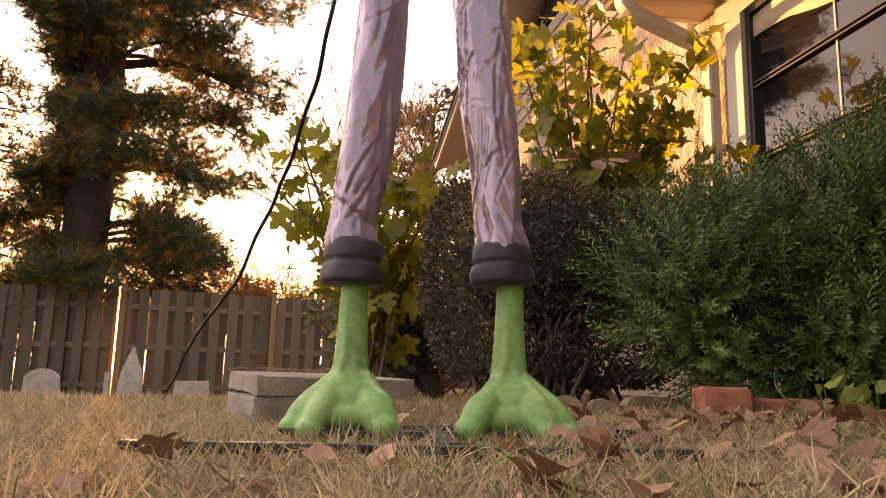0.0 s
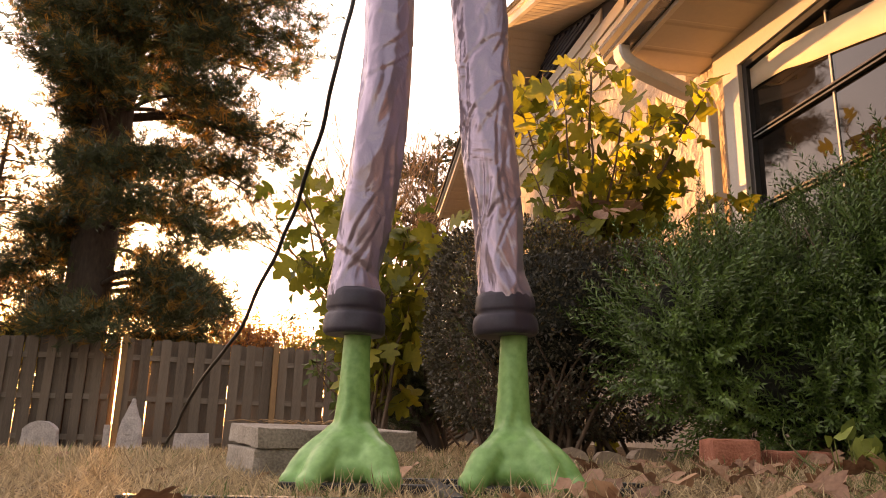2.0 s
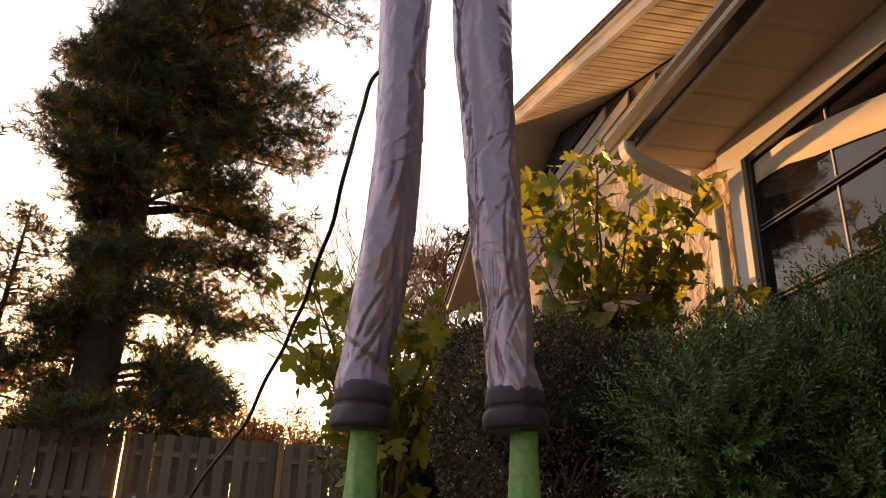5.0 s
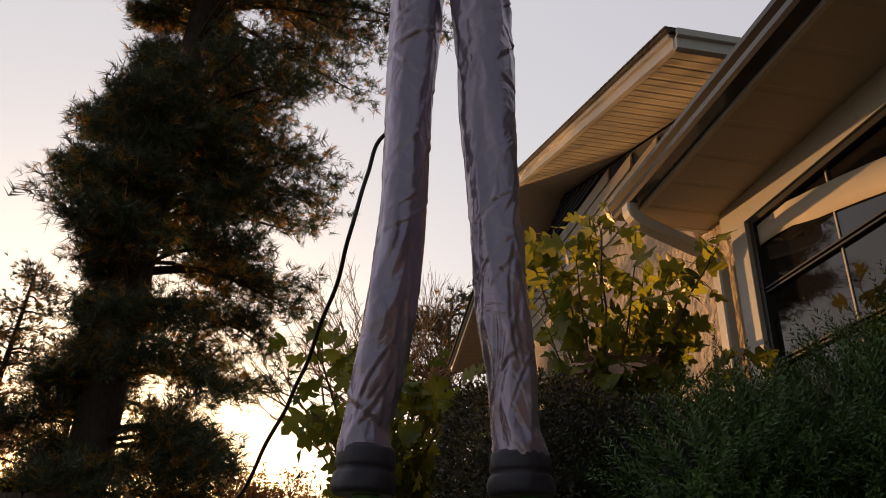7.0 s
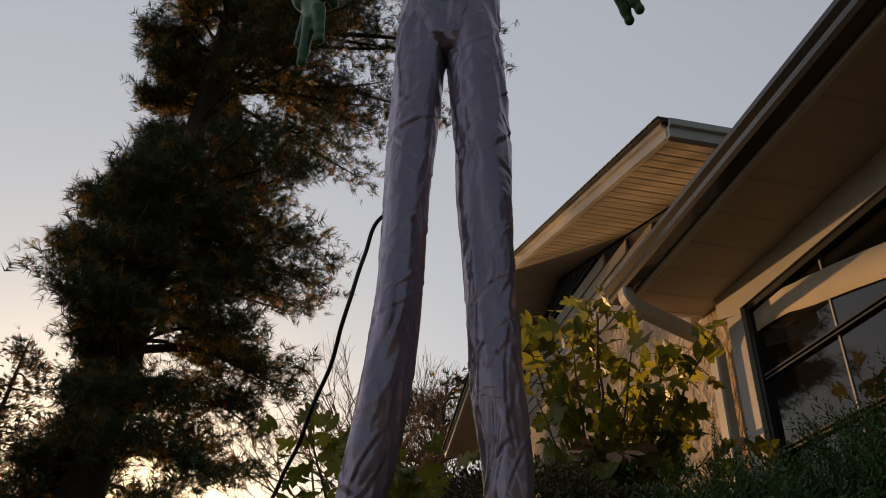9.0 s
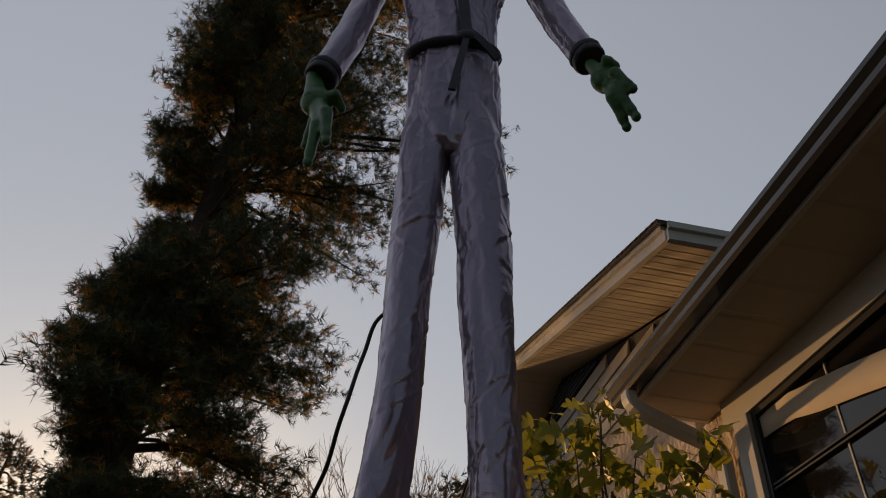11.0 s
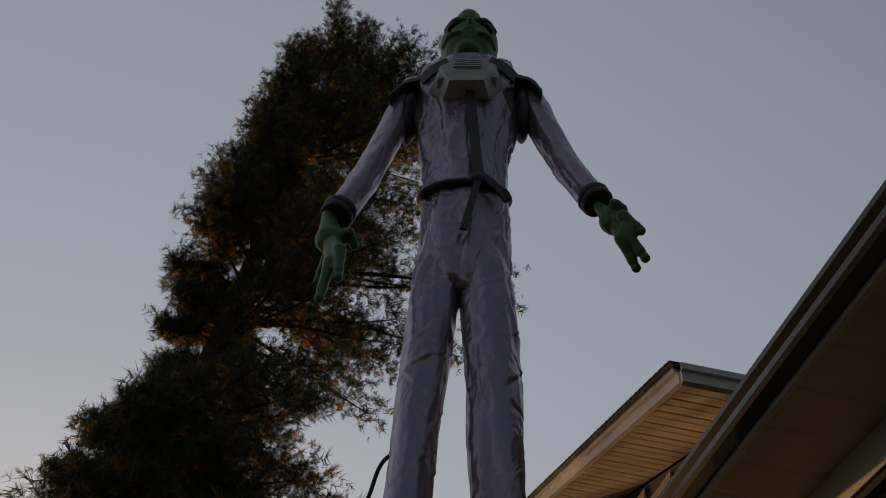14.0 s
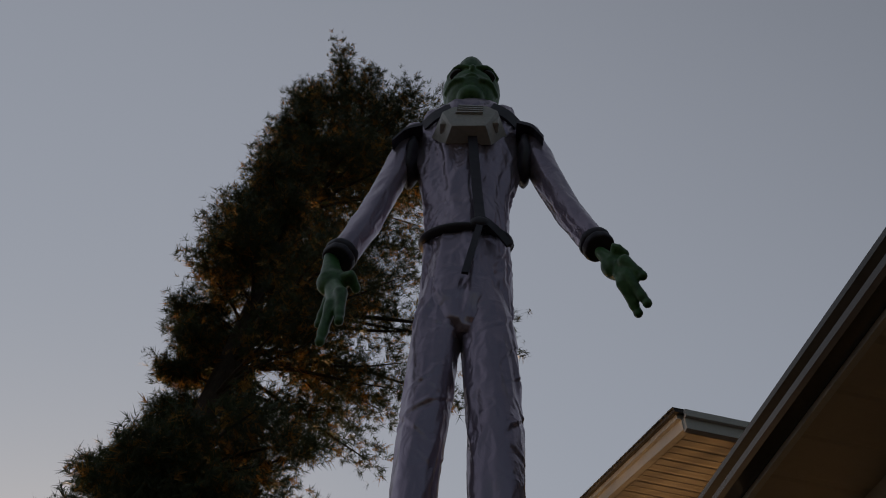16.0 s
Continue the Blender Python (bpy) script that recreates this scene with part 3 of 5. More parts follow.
LEG_L = [(0.28, -.183, .060), (0.40, -.190, .056), (0.44, -.192, .049), (0.55, -.176, .056), (0.68, -.164, .058), (0.80, -.156, .056), (0.94, -.150, .054),
         (1.21, -.143, .058), (1.40, -.139, .063), (1.60, -.140, .070), (1.80, -.137, .078), (1.95, -.120, .080)]
LEG_R = [(0.28, .128, .058), (0.40, .119, .060), (0.44, .114, .053), (0.56, .110, .053), (0.68, .097, .059), (0.80, .086, .062), (0.94, .073, .063),
         (1.21, .052, .070), (1.40, .044, .076), (1.60, .030, .079), (1.80, .010, .082), (1.95, -.020, .080)]
BODY = [(1.70, -.055, .040), (1.76, -.056, .115), (1.86, -.061, .148), (2.15, -.069, .151), (2.28, -.075, .149), (2.42, -.082, .158), (2.60, -.088, .186), (2.75, -.093, .208),
        (2.95, -.102, .226), (3.08, -.108, .228), (3.13, -.108, .222), (3.17, -.107, .185), (3.20, -.104, .10)]


def crumple(c, s, l, r, seed, lean=0.5):
    """Crushed satin: flat facets that meet in crisp creases, drawn out along the garment; about -1 to 1."""
    u, v = c * r, s * r
    lw = l + lean * u
    a = noise.noise(Vector((u * 14 + seed, v * 14, lw * 1.9)))
    b = noise.noise(Vector((u * 22 - seed, v * 22 + 5, (l + 1.6 * lean * u) * 5.5 + 0.8 * a)))
    d = noise.noise(Vector((u * 40 + 7, v * 40 - seed, (l - 2.0 * lean * u) * 17)))
    return 1.2 * a - 0.85 * abs(b) - 0.22 * abs(d) + 0.27


def sleeve(bm, rows, z0, z1, step, depth, seed, mat_index, seg=128, fold=0.012, folds=34):
    """A hanging garment: rings along a height profile, pulled into creases and pleats."""
    n = max(3, int((z1 - z0) / step) + 1)
    r = random.Random(int(seed * 10))
    ang = np.linspace(0, 2 * math.pi, seg, endpoint=False)[None, :]
    zs = np.linspace(z0, z1, n)[:, None]
    mean = float(np.mean([w for _, _, w in rows]))
    off = np.zeros((n, seg))
    for _ in range(int(folds * (z1 - z0))):              # creases: short sharp ridges, each with a hollow beside it
        a0, zc = r.uniform(0, 2 * math.pi), r.uniform(z0, z1)
        tilt = r.choice((-1, 1)) * r.uniform(0.35, 1.25) if r.random() < 0.8 else r.uniform(1.3, 1.6)
        u = ((ang - a0 + math.pi) % (2 * math.pi) - math.pi) * mean
        v = zs - zc
        along, across = u * math.cos(tilt) + v * math.sin(tilt), v * math.cos(tilt) - u * math.sin(tilt)
        L, w = r.uniform(0.03, 0.14), r.uniform(0.004, 0.011)
        across = across + r.uniform(-.6, .6) * along * along / L * 0.5
        near = np.exp(-(along / L) ** 4)
        off += fold * r.uniform(0.08, 0.24) * near * 2.0 * (across / w) * np.exp(-(across / w) ** 2)
    rings = []
    for i in range(n):
        z = float(zs[i, 0])
        xc, hw = table(rows, z)
        ring = []
        for k in range(seg):
            c, s = math.cos(ang[0, k]), math.sin(ang[0, k])
            d = float(off[i, k]) + fold * crumple(c, s, z, hw, seed, 0.6 if seed > 10 else 0.35)
            ring.append(bm.verts.new((xc + c * (hw + d), HY + 0.02 + s * (hw * depth + d), z)))
        rings.append(ring)
    for a, b in zip(rings, rings[1:]):
        for k in range(seg):
            f = bm.faces.new((a[k], a[(k + 1) % seg], b[(k + 1) % seg], b[k]))
            f.material_index, f.smooth = mat_index, True
    return rings


def quilted_cuff(bm, c, axis, r, length, rolls, mat_index):
    """A padded band of soft rolls round a leg or an arm."""
    axis = Vector(axis).normalized()
    pts, rad = [], []
    for i in range(rolls * 8 + 1):
        u = i / (rolls * 8)
        pts.append(Vector(c) + axis * (u - 0.5) * length)
        rad.append(r * (0.90 + 0.11 * abs(math.sin(math.pi * u * rolls)) ** 0.32) * (1.06 - 0.11 * u))
    rings = tube(bm, pts, rad, 40, mat_index)
    for ring in rings:
        mid = sum((v.co for v in ring), Vector()) / len(ring)
        for v in ring:
            v.co += (v.co - mid) * (0.07 * noise.noise(v.co * 22) + 0.05 * noise.noise(Vector((v.co.x * 90, v.co.y * 90, v.co.z * 25))))


def strap(bm, pts, width, proud, mat_index):
    """A flat band over the front of the body."""
    P = spline(pts, 14)
    rows = []
    for i, p in enumerate(P):
        t = (P[min(i + 1, 13)] - P[max(i - 1, 0)]).normalized()
        s = t.cross(Vector((0, -1, 0))).normalized() * width
        o = Vector((0, -proud, 0))
        rows.append([bm.verts.new(q) for q in (p - s, p - s + o, p + s + o, p + s)])
    for a, b in zip(rows, rows[1:]):
        for k in range(4):
            bm.faces.new((a[k], a[(k + 1) % 4], b[(k + 1) % 4], b[k])).material_index = mat_index
    for r in (rows[0], rows[-1]):
        bm.faces.new(r).material_index = mat_index


def statue():
    bm = bmesh.new()                               # 0 satin, 1 navy, 2 green, 3 eye, 4 plate
    sleeve(bm, LEG_L, 0.385, 1.95, 0.006, 0.95, 3.1, 0)
    sleeve(bm, LEG_R, 0.385, 1.95, 0.006, 0.95, 8.7, 0)
    top = sleeve(bm, BODY, 1.72, 3.20, 0.008, 0.62, 15.3, 0, seg=160, fold=0.015, folds=75)
    bm.faces.new(top[0][::-1]), bm.faces.new(top[-1])
    quilted_cuff(bm, (-.187, HY + .02, .354), (0.02, 0, 1), .062, .094, 2, 1)
    quilted_cuff(bm, (.123, HY + .02, .356), (-0.04, 0, 1), .063, .088, 2, 1)
    front = lambda z: HY + 0.02 - table(BODY, z)[1] * 0.62 - 0.012
    strap(bm, [(-.030 - .10 * (z - 2.22), front(z) - .008, z) for z in (2.17, 2.3, 2.45, 2.6, 2.78)], .018, .01, 1)
    strap(bm, [(-.030 - .035 * u, front(2.17 - .26 * u) - .010, 2.17 - .26 * u) for u in (0, .3, .6, 1)], .011, .01, 1)
    strap(bm, [(-.026 + .10 * u, front(2.2) + .035 * u * u - .012, 2.215 - .10 * u) for u in (0, .3, .6, 1)], .014, .01, 1)
    ring = [(-.075 + .155 * math.cos(a), HY + .02 + .108 * math.sin(a), 2.215 + .038 * math.sin(a) + .012 * math.cos(a)) for a in np.linspace(0, 2 * math.pi, 41)]
    tube(bm, ring, [.018] * 41, 10, 1, flat=0.5)
    ball_v = ball(bm, (-.030, front(2.18) - .010, 2.195), (.034, .02, .026))
    for v in ball_v:
        for f in v.link_faces:
            f.material_index = 1
    for s in (-1, 1):                              # yoke patches, underarm gussets and stiff shoulder flaps
        cx = -.100
        strap(bm, [(cx + s * q, HY + .01 - .62 * math.sqrt(.05 - q * q), 3.045 - .3 * q) for q in (.085, .12, .16, .20)], .036, .014, 1)
        g = ball(bm, (cx + s * .232, HY + .02, 2.82), (.034, .10, .16))
        for v in g:
            v.co += noise.noise_vector(v.co * 16) * 0.012
            for f in v.link_faces:
                f.material_index, f.smooth = 1, True
        grid = []
        for i in range(9):
            y = -.125 + .25 * i / 8
            row = []
            for k in range(7):
                u = k / 6
                row.append(Vector((cx + s * (.195 + .110 * u), HY + .01 + y * (1 - .12 * u), 2.94 - .5 * y * y * 8 * .3 - .035 * u - .075 * max(0, u - .6) / .4 + .006 * noise.noise(Vector((u * 3, y * 20, s))))))
            grid.append(row)
        shells = [[[bm.verts.new(p + Vector((0, 0, dz))) for p in row] for row in grid] for dz in (0, -.028)]
        for shell in shells:
            for a, b in zip(shell, shell[1:]):
                for k in range(6):
                    bm.faces.new((a[k], a[k + 1], b[k + 1], b[k])).material_index = 1
        rim = [(0, k) for k in range(7)] + [(i, 6) for i in range(1, 9)] + [(8, k) for k in range(5, -1, -1)] + [(i, 0) for i in range(7, 0, -1)]
        for (i, k), (i2, k2) in zip(rim, rim[1:] + rim[:1]):
            bm.faces.new((shells[0][i][k], shells[0][i2][k2], shells[1][i2][k2], shells[1][i][k])).material_index = 1
    skew = lambda v: .14 * (v.co.x + .10) * min(max((v.co.z - 2.35) / .5, 0), 1)
    for v in bm.verts:                             # one shoulder stands a little lower
        v.co.z += skew(v)
    arms = (([seen(*q) for q in ((-.335, 2.98, .01), (-.365, 2.80, 0), (-.395, 2.55, 0), (-.435, 2.33, -.02), (-.497, 2.09, -.05))], 2.0),
            ([seen(*q) for q in ((.140, 3.02, .01), (.185, 2.84, 0), (.24, 2.62, 0), (.30, 2.42, -.02), (.38, 2.235, -.05))], 9.0))
    for pts, seed in arms:
        P = spline(pts, 70)
        rings = tube(bm, P, [float(np.interp(i / 69, (0, .2, .5, .75, 1), (.062, .060, .058, .054, .047))) for i in range(70)], 36, 0)
        for i, ring in enumerate(rings):
            for k, v in enumerate(ring):
                out = (v.co - P[i]).normalized()
                v.co += out * 0.011 * crumple(math.cos(k * math.pi / 18), math.sin(k * math.pi / 18), i * 0.0135, .06, seed, 0.9)
        quilted_cuff(bm, P[-1], P[-1] - P[-4], .055, .055, 2, 1)
    parts = [smooth_shape(lambda b: foot(b, -.182, HY, [(-.100, -.050, .027), (-.062, -.085, .027), (.080, -.075, .032)]), .0045, 6),
             smooth_shape(lambda b: foot(b, .142, HY, [(-.084, -.065, .032), (.062, -.088, .028), (.104, -.07, .027)]), .0045, 6),
             smooth_shape(lambda b: grip(b, seen(-.512, 2.03, -.06), [seen(-.476, 1.675, -.10), seen(-.438, 1.77, -.13), seen(-.412, 1.925, -.06), seen(-.495, 1.75, -.03)], 1), .005, 3),
             smooth_shape(lambda b: grip(b, seen(.405, 2.165, -.06), [seen(.475, 1.885, -.06), seen(.51, 1.935, -.10), seen(.515, 2.075, -.13), seen(.47, 2.19, -.11)], -1), .005, 3)]

    def head(b):
        hx = -.112
        ball(b, (hx - .004, HY + .01, 3.63), (.140, .155, .175))
        ball(b, (hx - .012, HY - .01, 3.67), (.085, .150, .205))
        ball(b, (hx, HY - .03, 3.45), (.118, .125, .15))
        ball(b, (hx, HY - .085, 3.335), (.062, .060, .065))
        ball(b, (hx, HY - .06, 3.52), (.105, .095, .10))
        for s in (-1, 1):
            tube(b, [(hx + s * .10, HY - .02, 3.46), (hx + s * .03, HY - .09, 3.33)], [.032, .026], 12)
            tube(b, spline([(hx + s * .018, HY - .152, 3.575), (hx + s * .075, HY - .132, 3.615), (hx + s * .122, HY - .07, 3.63)], 6), [.010, .013, .014, .013, .012, .010], 10)
            tube(b, spline([(hx + s * .115, HY - .05, 3.44), (hx + s * .08, HY - .12, 3.435), (hx + s * .035, HY - .145, 3.41)], 6), [.018, .02, .021, .02, .017, .013], 10)
        tube(b, [(hx, HY - .148, 3.58), (hx, HY - .165, 3.53), (hx, HY - .155, 3.51)], [.015, .015, .011], 10)
        tube(b, spline([(hx - .05, HY - .125, 3.42), (hx, HY - .160, 3.455), (hx + .05, HY - .125, 3.42)], 7), [.009] * 7, 8)
        tube(b, spline([(hx - .045, HY - .12, 3.395), (hx, HY - .152, 3.43), (hx + .045, HY - .12, 3.395)], 7), [.008] * 7, 8)
        tube(b, [(hx, HY + .04, 3.15), (hx, HY + .02, 3.32)], [.07, .06], 16)
        for v in b.verts:
            v.co.z = 3.20 + (v.co.z - 3.20) * 0.82 - .10
    parts.append(smooth_shape(head, .006, 3))
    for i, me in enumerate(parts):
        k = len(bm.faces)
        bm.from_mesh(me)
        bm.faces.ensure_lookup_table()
        # slot 5 is the green with shade in its colour
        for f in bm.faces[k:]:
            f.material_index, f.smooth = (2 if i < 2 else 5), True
    for s in (-1, 1):
        g = ball(bm, (-.112 + s * .075, HY - .108, 3.20 + .385 * .82 - .10), (.038, .026, .020), Euler((0.2, s * 0.35, s * 0.5)).to_matrix())
        for v in g:
            for f in v.link_faces:
                f.material_index, f.smooth = 3, True
    k, kv = len(bm.faces), len(bm.verts)           # chest plate with louvres
    fy, dz = HY - .14, -.27
    pl = [(-.075, 3.16), (.075, 3.16), (.125, 3.12), (.075, 3.01), (-.075, 3.01), (-.125, 3.12)]
    tilt = lambda z: fy - (z - 3.05) * 0.12
    fr = [bm.verts.new((-.098 + x * .80, tilt(z) - .045, z * .9 + 3.08 * .1 + dz)) for x, z in pl]
    bk = [bm.verts.new((-.098 + x * 1.12, fy + (z - 3.05) * 0.2 + .05, z + dz)) for x, z in pl]
    bm.faces.new(fr), bm.faces.new(bk[::-1])
    for i in range(6):
        bm.faces.new((fr[i], bk[i], bk[(i + 1) % 6], fr[(i + 1) % 6]))
    for i in range(4):
        z = 3.10 + i * .014
        add_box(bm, -.15, -.046, tilt(z) - .055, tilt(z) - .03, z + dz, z + dz + .007)
    for s in (-1, 1):
        add_box(bm, -.098 + s * .088 - .02, -.098 + s * .088 + .02, fy - .03, fy + .02, 3.06 + dz, 3.13 + dz, bevel=0.008)
    bm.faces.ensure_lookup_table()
    for f in bm.faces[k:]:
        f.material_index = 4
    bm.verts.ensure_lookup_table()
    for v in bm.verts[kv:]:
        v.co.x = -.098 + (v.co.x + .098) * 1.1
        v.co.z += skew(v)
    return bm


tagged(mesh_object("alien_statue", statue(), [M_SATIN, M_NAVY, M_GREEN, M_EYE, M_PLATE, M_GREENDIM]),
       "towering green alien statue in a silver-grey satin jumpsuit", "statue")

# ---------------------------------------------------------------- things on the lawn
BASE = thing("statue_base", "black steel base frame half hidden in grass", "base frame")
for (x0, y0), (x1, y1) in (((-.46, 1.10), (.40, 1.16)), ((-.30, 1.42), (.42, 1.44)), ((.02, 1.14), (-.02, 1.50)), ((-.1, 1.60), (.42, 1.62))):
    a, b = Vector((x0, y0)), Vector((x1, y1))
    L = (b - a).length
    bmq = bmesh.new()
    add_box(bmq, 0, L, -.014, .014, .004, .021, bevel=.003)
    o = part("bar", bmq, M_BLACKSTEEL, BASE)
    o.matrix_local = pose(x0, y0, .002 if x0 != .02 else .006, 0, 0, math.degrees(math.atan2((b - a).y, (b - a).x)))
ob = mesh_object("concrete_paver", rough_block(.41, .41, .052, .004, 3.0, 12), M_CONCRETE)
ob.matrix_world = pose(-.341, 2.072, .072, 1.5, 0.5, 25)
tagged(ob, "square grey concrete paver with debris on top", "paver")
ob = mesh_object("concrete_block", rough_block(.22, .40, .08, .005, 7.0, 10), M_CONCRETE)
ob.matrix_world = pose(-.43, 2.03, -.008, 0, 0, 25)
tagged(ob, "grey concrete block lying in the grass", "block")
for x, y, rz, sx, sy, sz in ((.77, 2.06, -8, .12, .20, .095), (.945, 2.05, 12, .15, .10, .068)):
    ob = mesh_object("red_brick", rough_block(sx, sy, sz, .004, x * 9, 9), M_BRICK)
    ob.matrix_world = pose(x, y, .02, 0, 0, rz)
    tagged(ob, "worn red brick lying on leaf litter", "brick", "loose bricks")
bm = bmesh.new()
P = [Vector((.70 + .36 * i / 59, 1.86 + .06 * i / 59, .034 + .03 * i / 59)) for i in range(60)]
tube(bm, P, [.007 + .0016 * (i % 2) for i in range(60)], 8)
tagged(mesh_object("rebar", bm, M_RUST), "rusty ribbed steel bar lying by the bricks", "steel bar")
rnd = random.Random(9)
for i in range(9):
    bm = bmesh.new()
    w, hgt = .052, .075 + rnd.uniform(-.008, .008)
    arc = [(-w, 0), (w, 0), (w, hgt * .55)] + [(w * math.cos(a), hgt * .55 + hgt * .45 * math.sin(a)) for a in (.5, 1.0, 1.57, 2.14, 2.64)] + [(-w, hgt * .55)]
    vs = [[bm.verts.new((x + rnd.uniform(-.003, .003), y, z + rnd.uniform(-.003, .003))) for x, z in arc] for y in (-.028, .028)]
    bm.faces.new(vs[0][::-1]), bm.faces.new(vs[1])
    for k in range(len(arc)):
        bm.faces.new((vs[0][k], vs[0][(k + 1) % len(arc)], vs[1][(k + 1) % len(arc)], vs[1][k]))
    ob = mesh_object("edging_stone", bm, M_EDGING)
    ob.matrix_world = pose(.42 + i * .118, 2.50 - .012 * i, .0, rnd.uniform(-8, 4), rnd.uniform(-5, 5), rnd.uniform(-14, 14))
    tagged(ob, "small scalloped concrete edging stone", "edging stone", "edging stones")
bm = bmesh.new()
P = spline([(-1.25, 2.95, -.005), (-1.10, 2.93, .0), (-.98, 2.75, .09), (-.80, 2.45, .26), (-.62, 2.2, .39), (-.53, 2.05, .50), (-.43, 1.9, .63), (-.33, 1.72, .80), (-.285, 1.62, .92),
            (-.262, 1.60, 1.02), (-.245, 1.60, 1.10), (-.225, 1.58, 1.18), (-.17, 1.55, 1.22)], 90)
P = [p + noise.noise_vector(p * 9) * 0.006 for p in P]
tube(bm, P, [.0056] * 90, 8)
tagged(mesh_object("cable", bm, M_CABLE, True), "black power cable rising from the lawn", "cable")


def tombstone(kind, x, y, z):
    bm = bmesh.new()
    if kind == "obelisk":
        rings = [(.20, .0), (.19, .10), (.165, .11), (.15, .27), (.155, .285), (.115, .52), (.10, .54), (.03, .76), (.028, .80), (.012, .82)]
        prev = None
        for r, h in rings:
            cur = [bm.verts.new((a * r, b * r * .6, h)) for a, b in ((-1, -1), (1, -1), (1, 1), (-1, 1))]
            if prev:
                for k in range(4):
                    bm.faces.new((prev[k], prev[(k + 1) % 4], cur[(k + 1) % 4], cur[k]))
            prev = cur
        bm.faces.new(prev)
    else:
        w, h = (.27, .46) if kind == "dome" else (.24, .33)
        top = [(w * math.cos(a), h * .6 + h * .4 * math.sin(a)) for a in np.linspace(0.3, math.pi - 0.3, 9)] if kind == "dome" else [(w, h), (-w, h * .97)]
        arc = [(-w * 1.1, 0), (w * 1.1, 0)] + top
        vs = [[bm.verts.new((a, b, c)) for a, c in arc] for b in (-.05, .05)]
        bm.faces.new(vs[0][::-1]), bm.faces.new(vs[1])
        for k in range(len(arc)):
            bm.faces.new((vs[0][k], vs[0][(k + 1) % len(arc)], vs[1][(k + 1) % len(arc)], vs[1][k]))
    bmesh.ops.triangulate(bm, faces=bm.faces[:])
    bmesh.ops.subdivide_edges(bm, edges=bm.edges[:], cuts=3)
    for v in bm.verts:
        v.co += noise.noise_vector(v.co * 12 + Vector((x, 0, 0))) * 0.012
    ob = mesh_object("tombstone", bm, M_WHITE)
    ob.matrix_world = pose(x, y, z, 0, 0, random.Random(x).uniform(-10, 10))
    return tagged(ob, {"obelisk": "pale foam obelisk tombstone prop by the fence", "dome": "pale rounded foam tombstone prop by the fence",
                       "slab": "pale low foam tombstone slab by the fence"}[kind], "tombstone", "tombstones")


tombstone("obelisk", -4.74, 11.5, ground_z(-4.74, 11.5) - .01)
tombstone("dome", -6.10, 11.5, ground_z(-6.1, 11.5) - .01)
tombstone("slab", -3.80, 11.5, ground_z(-3.8, 11.5) - .01)
tagged(mesh_object("stake", box(-5.22, -5.13, 11.66, 11.70, -.4, .10), M_WHITE), "short white painted stake by the fence", "stake")

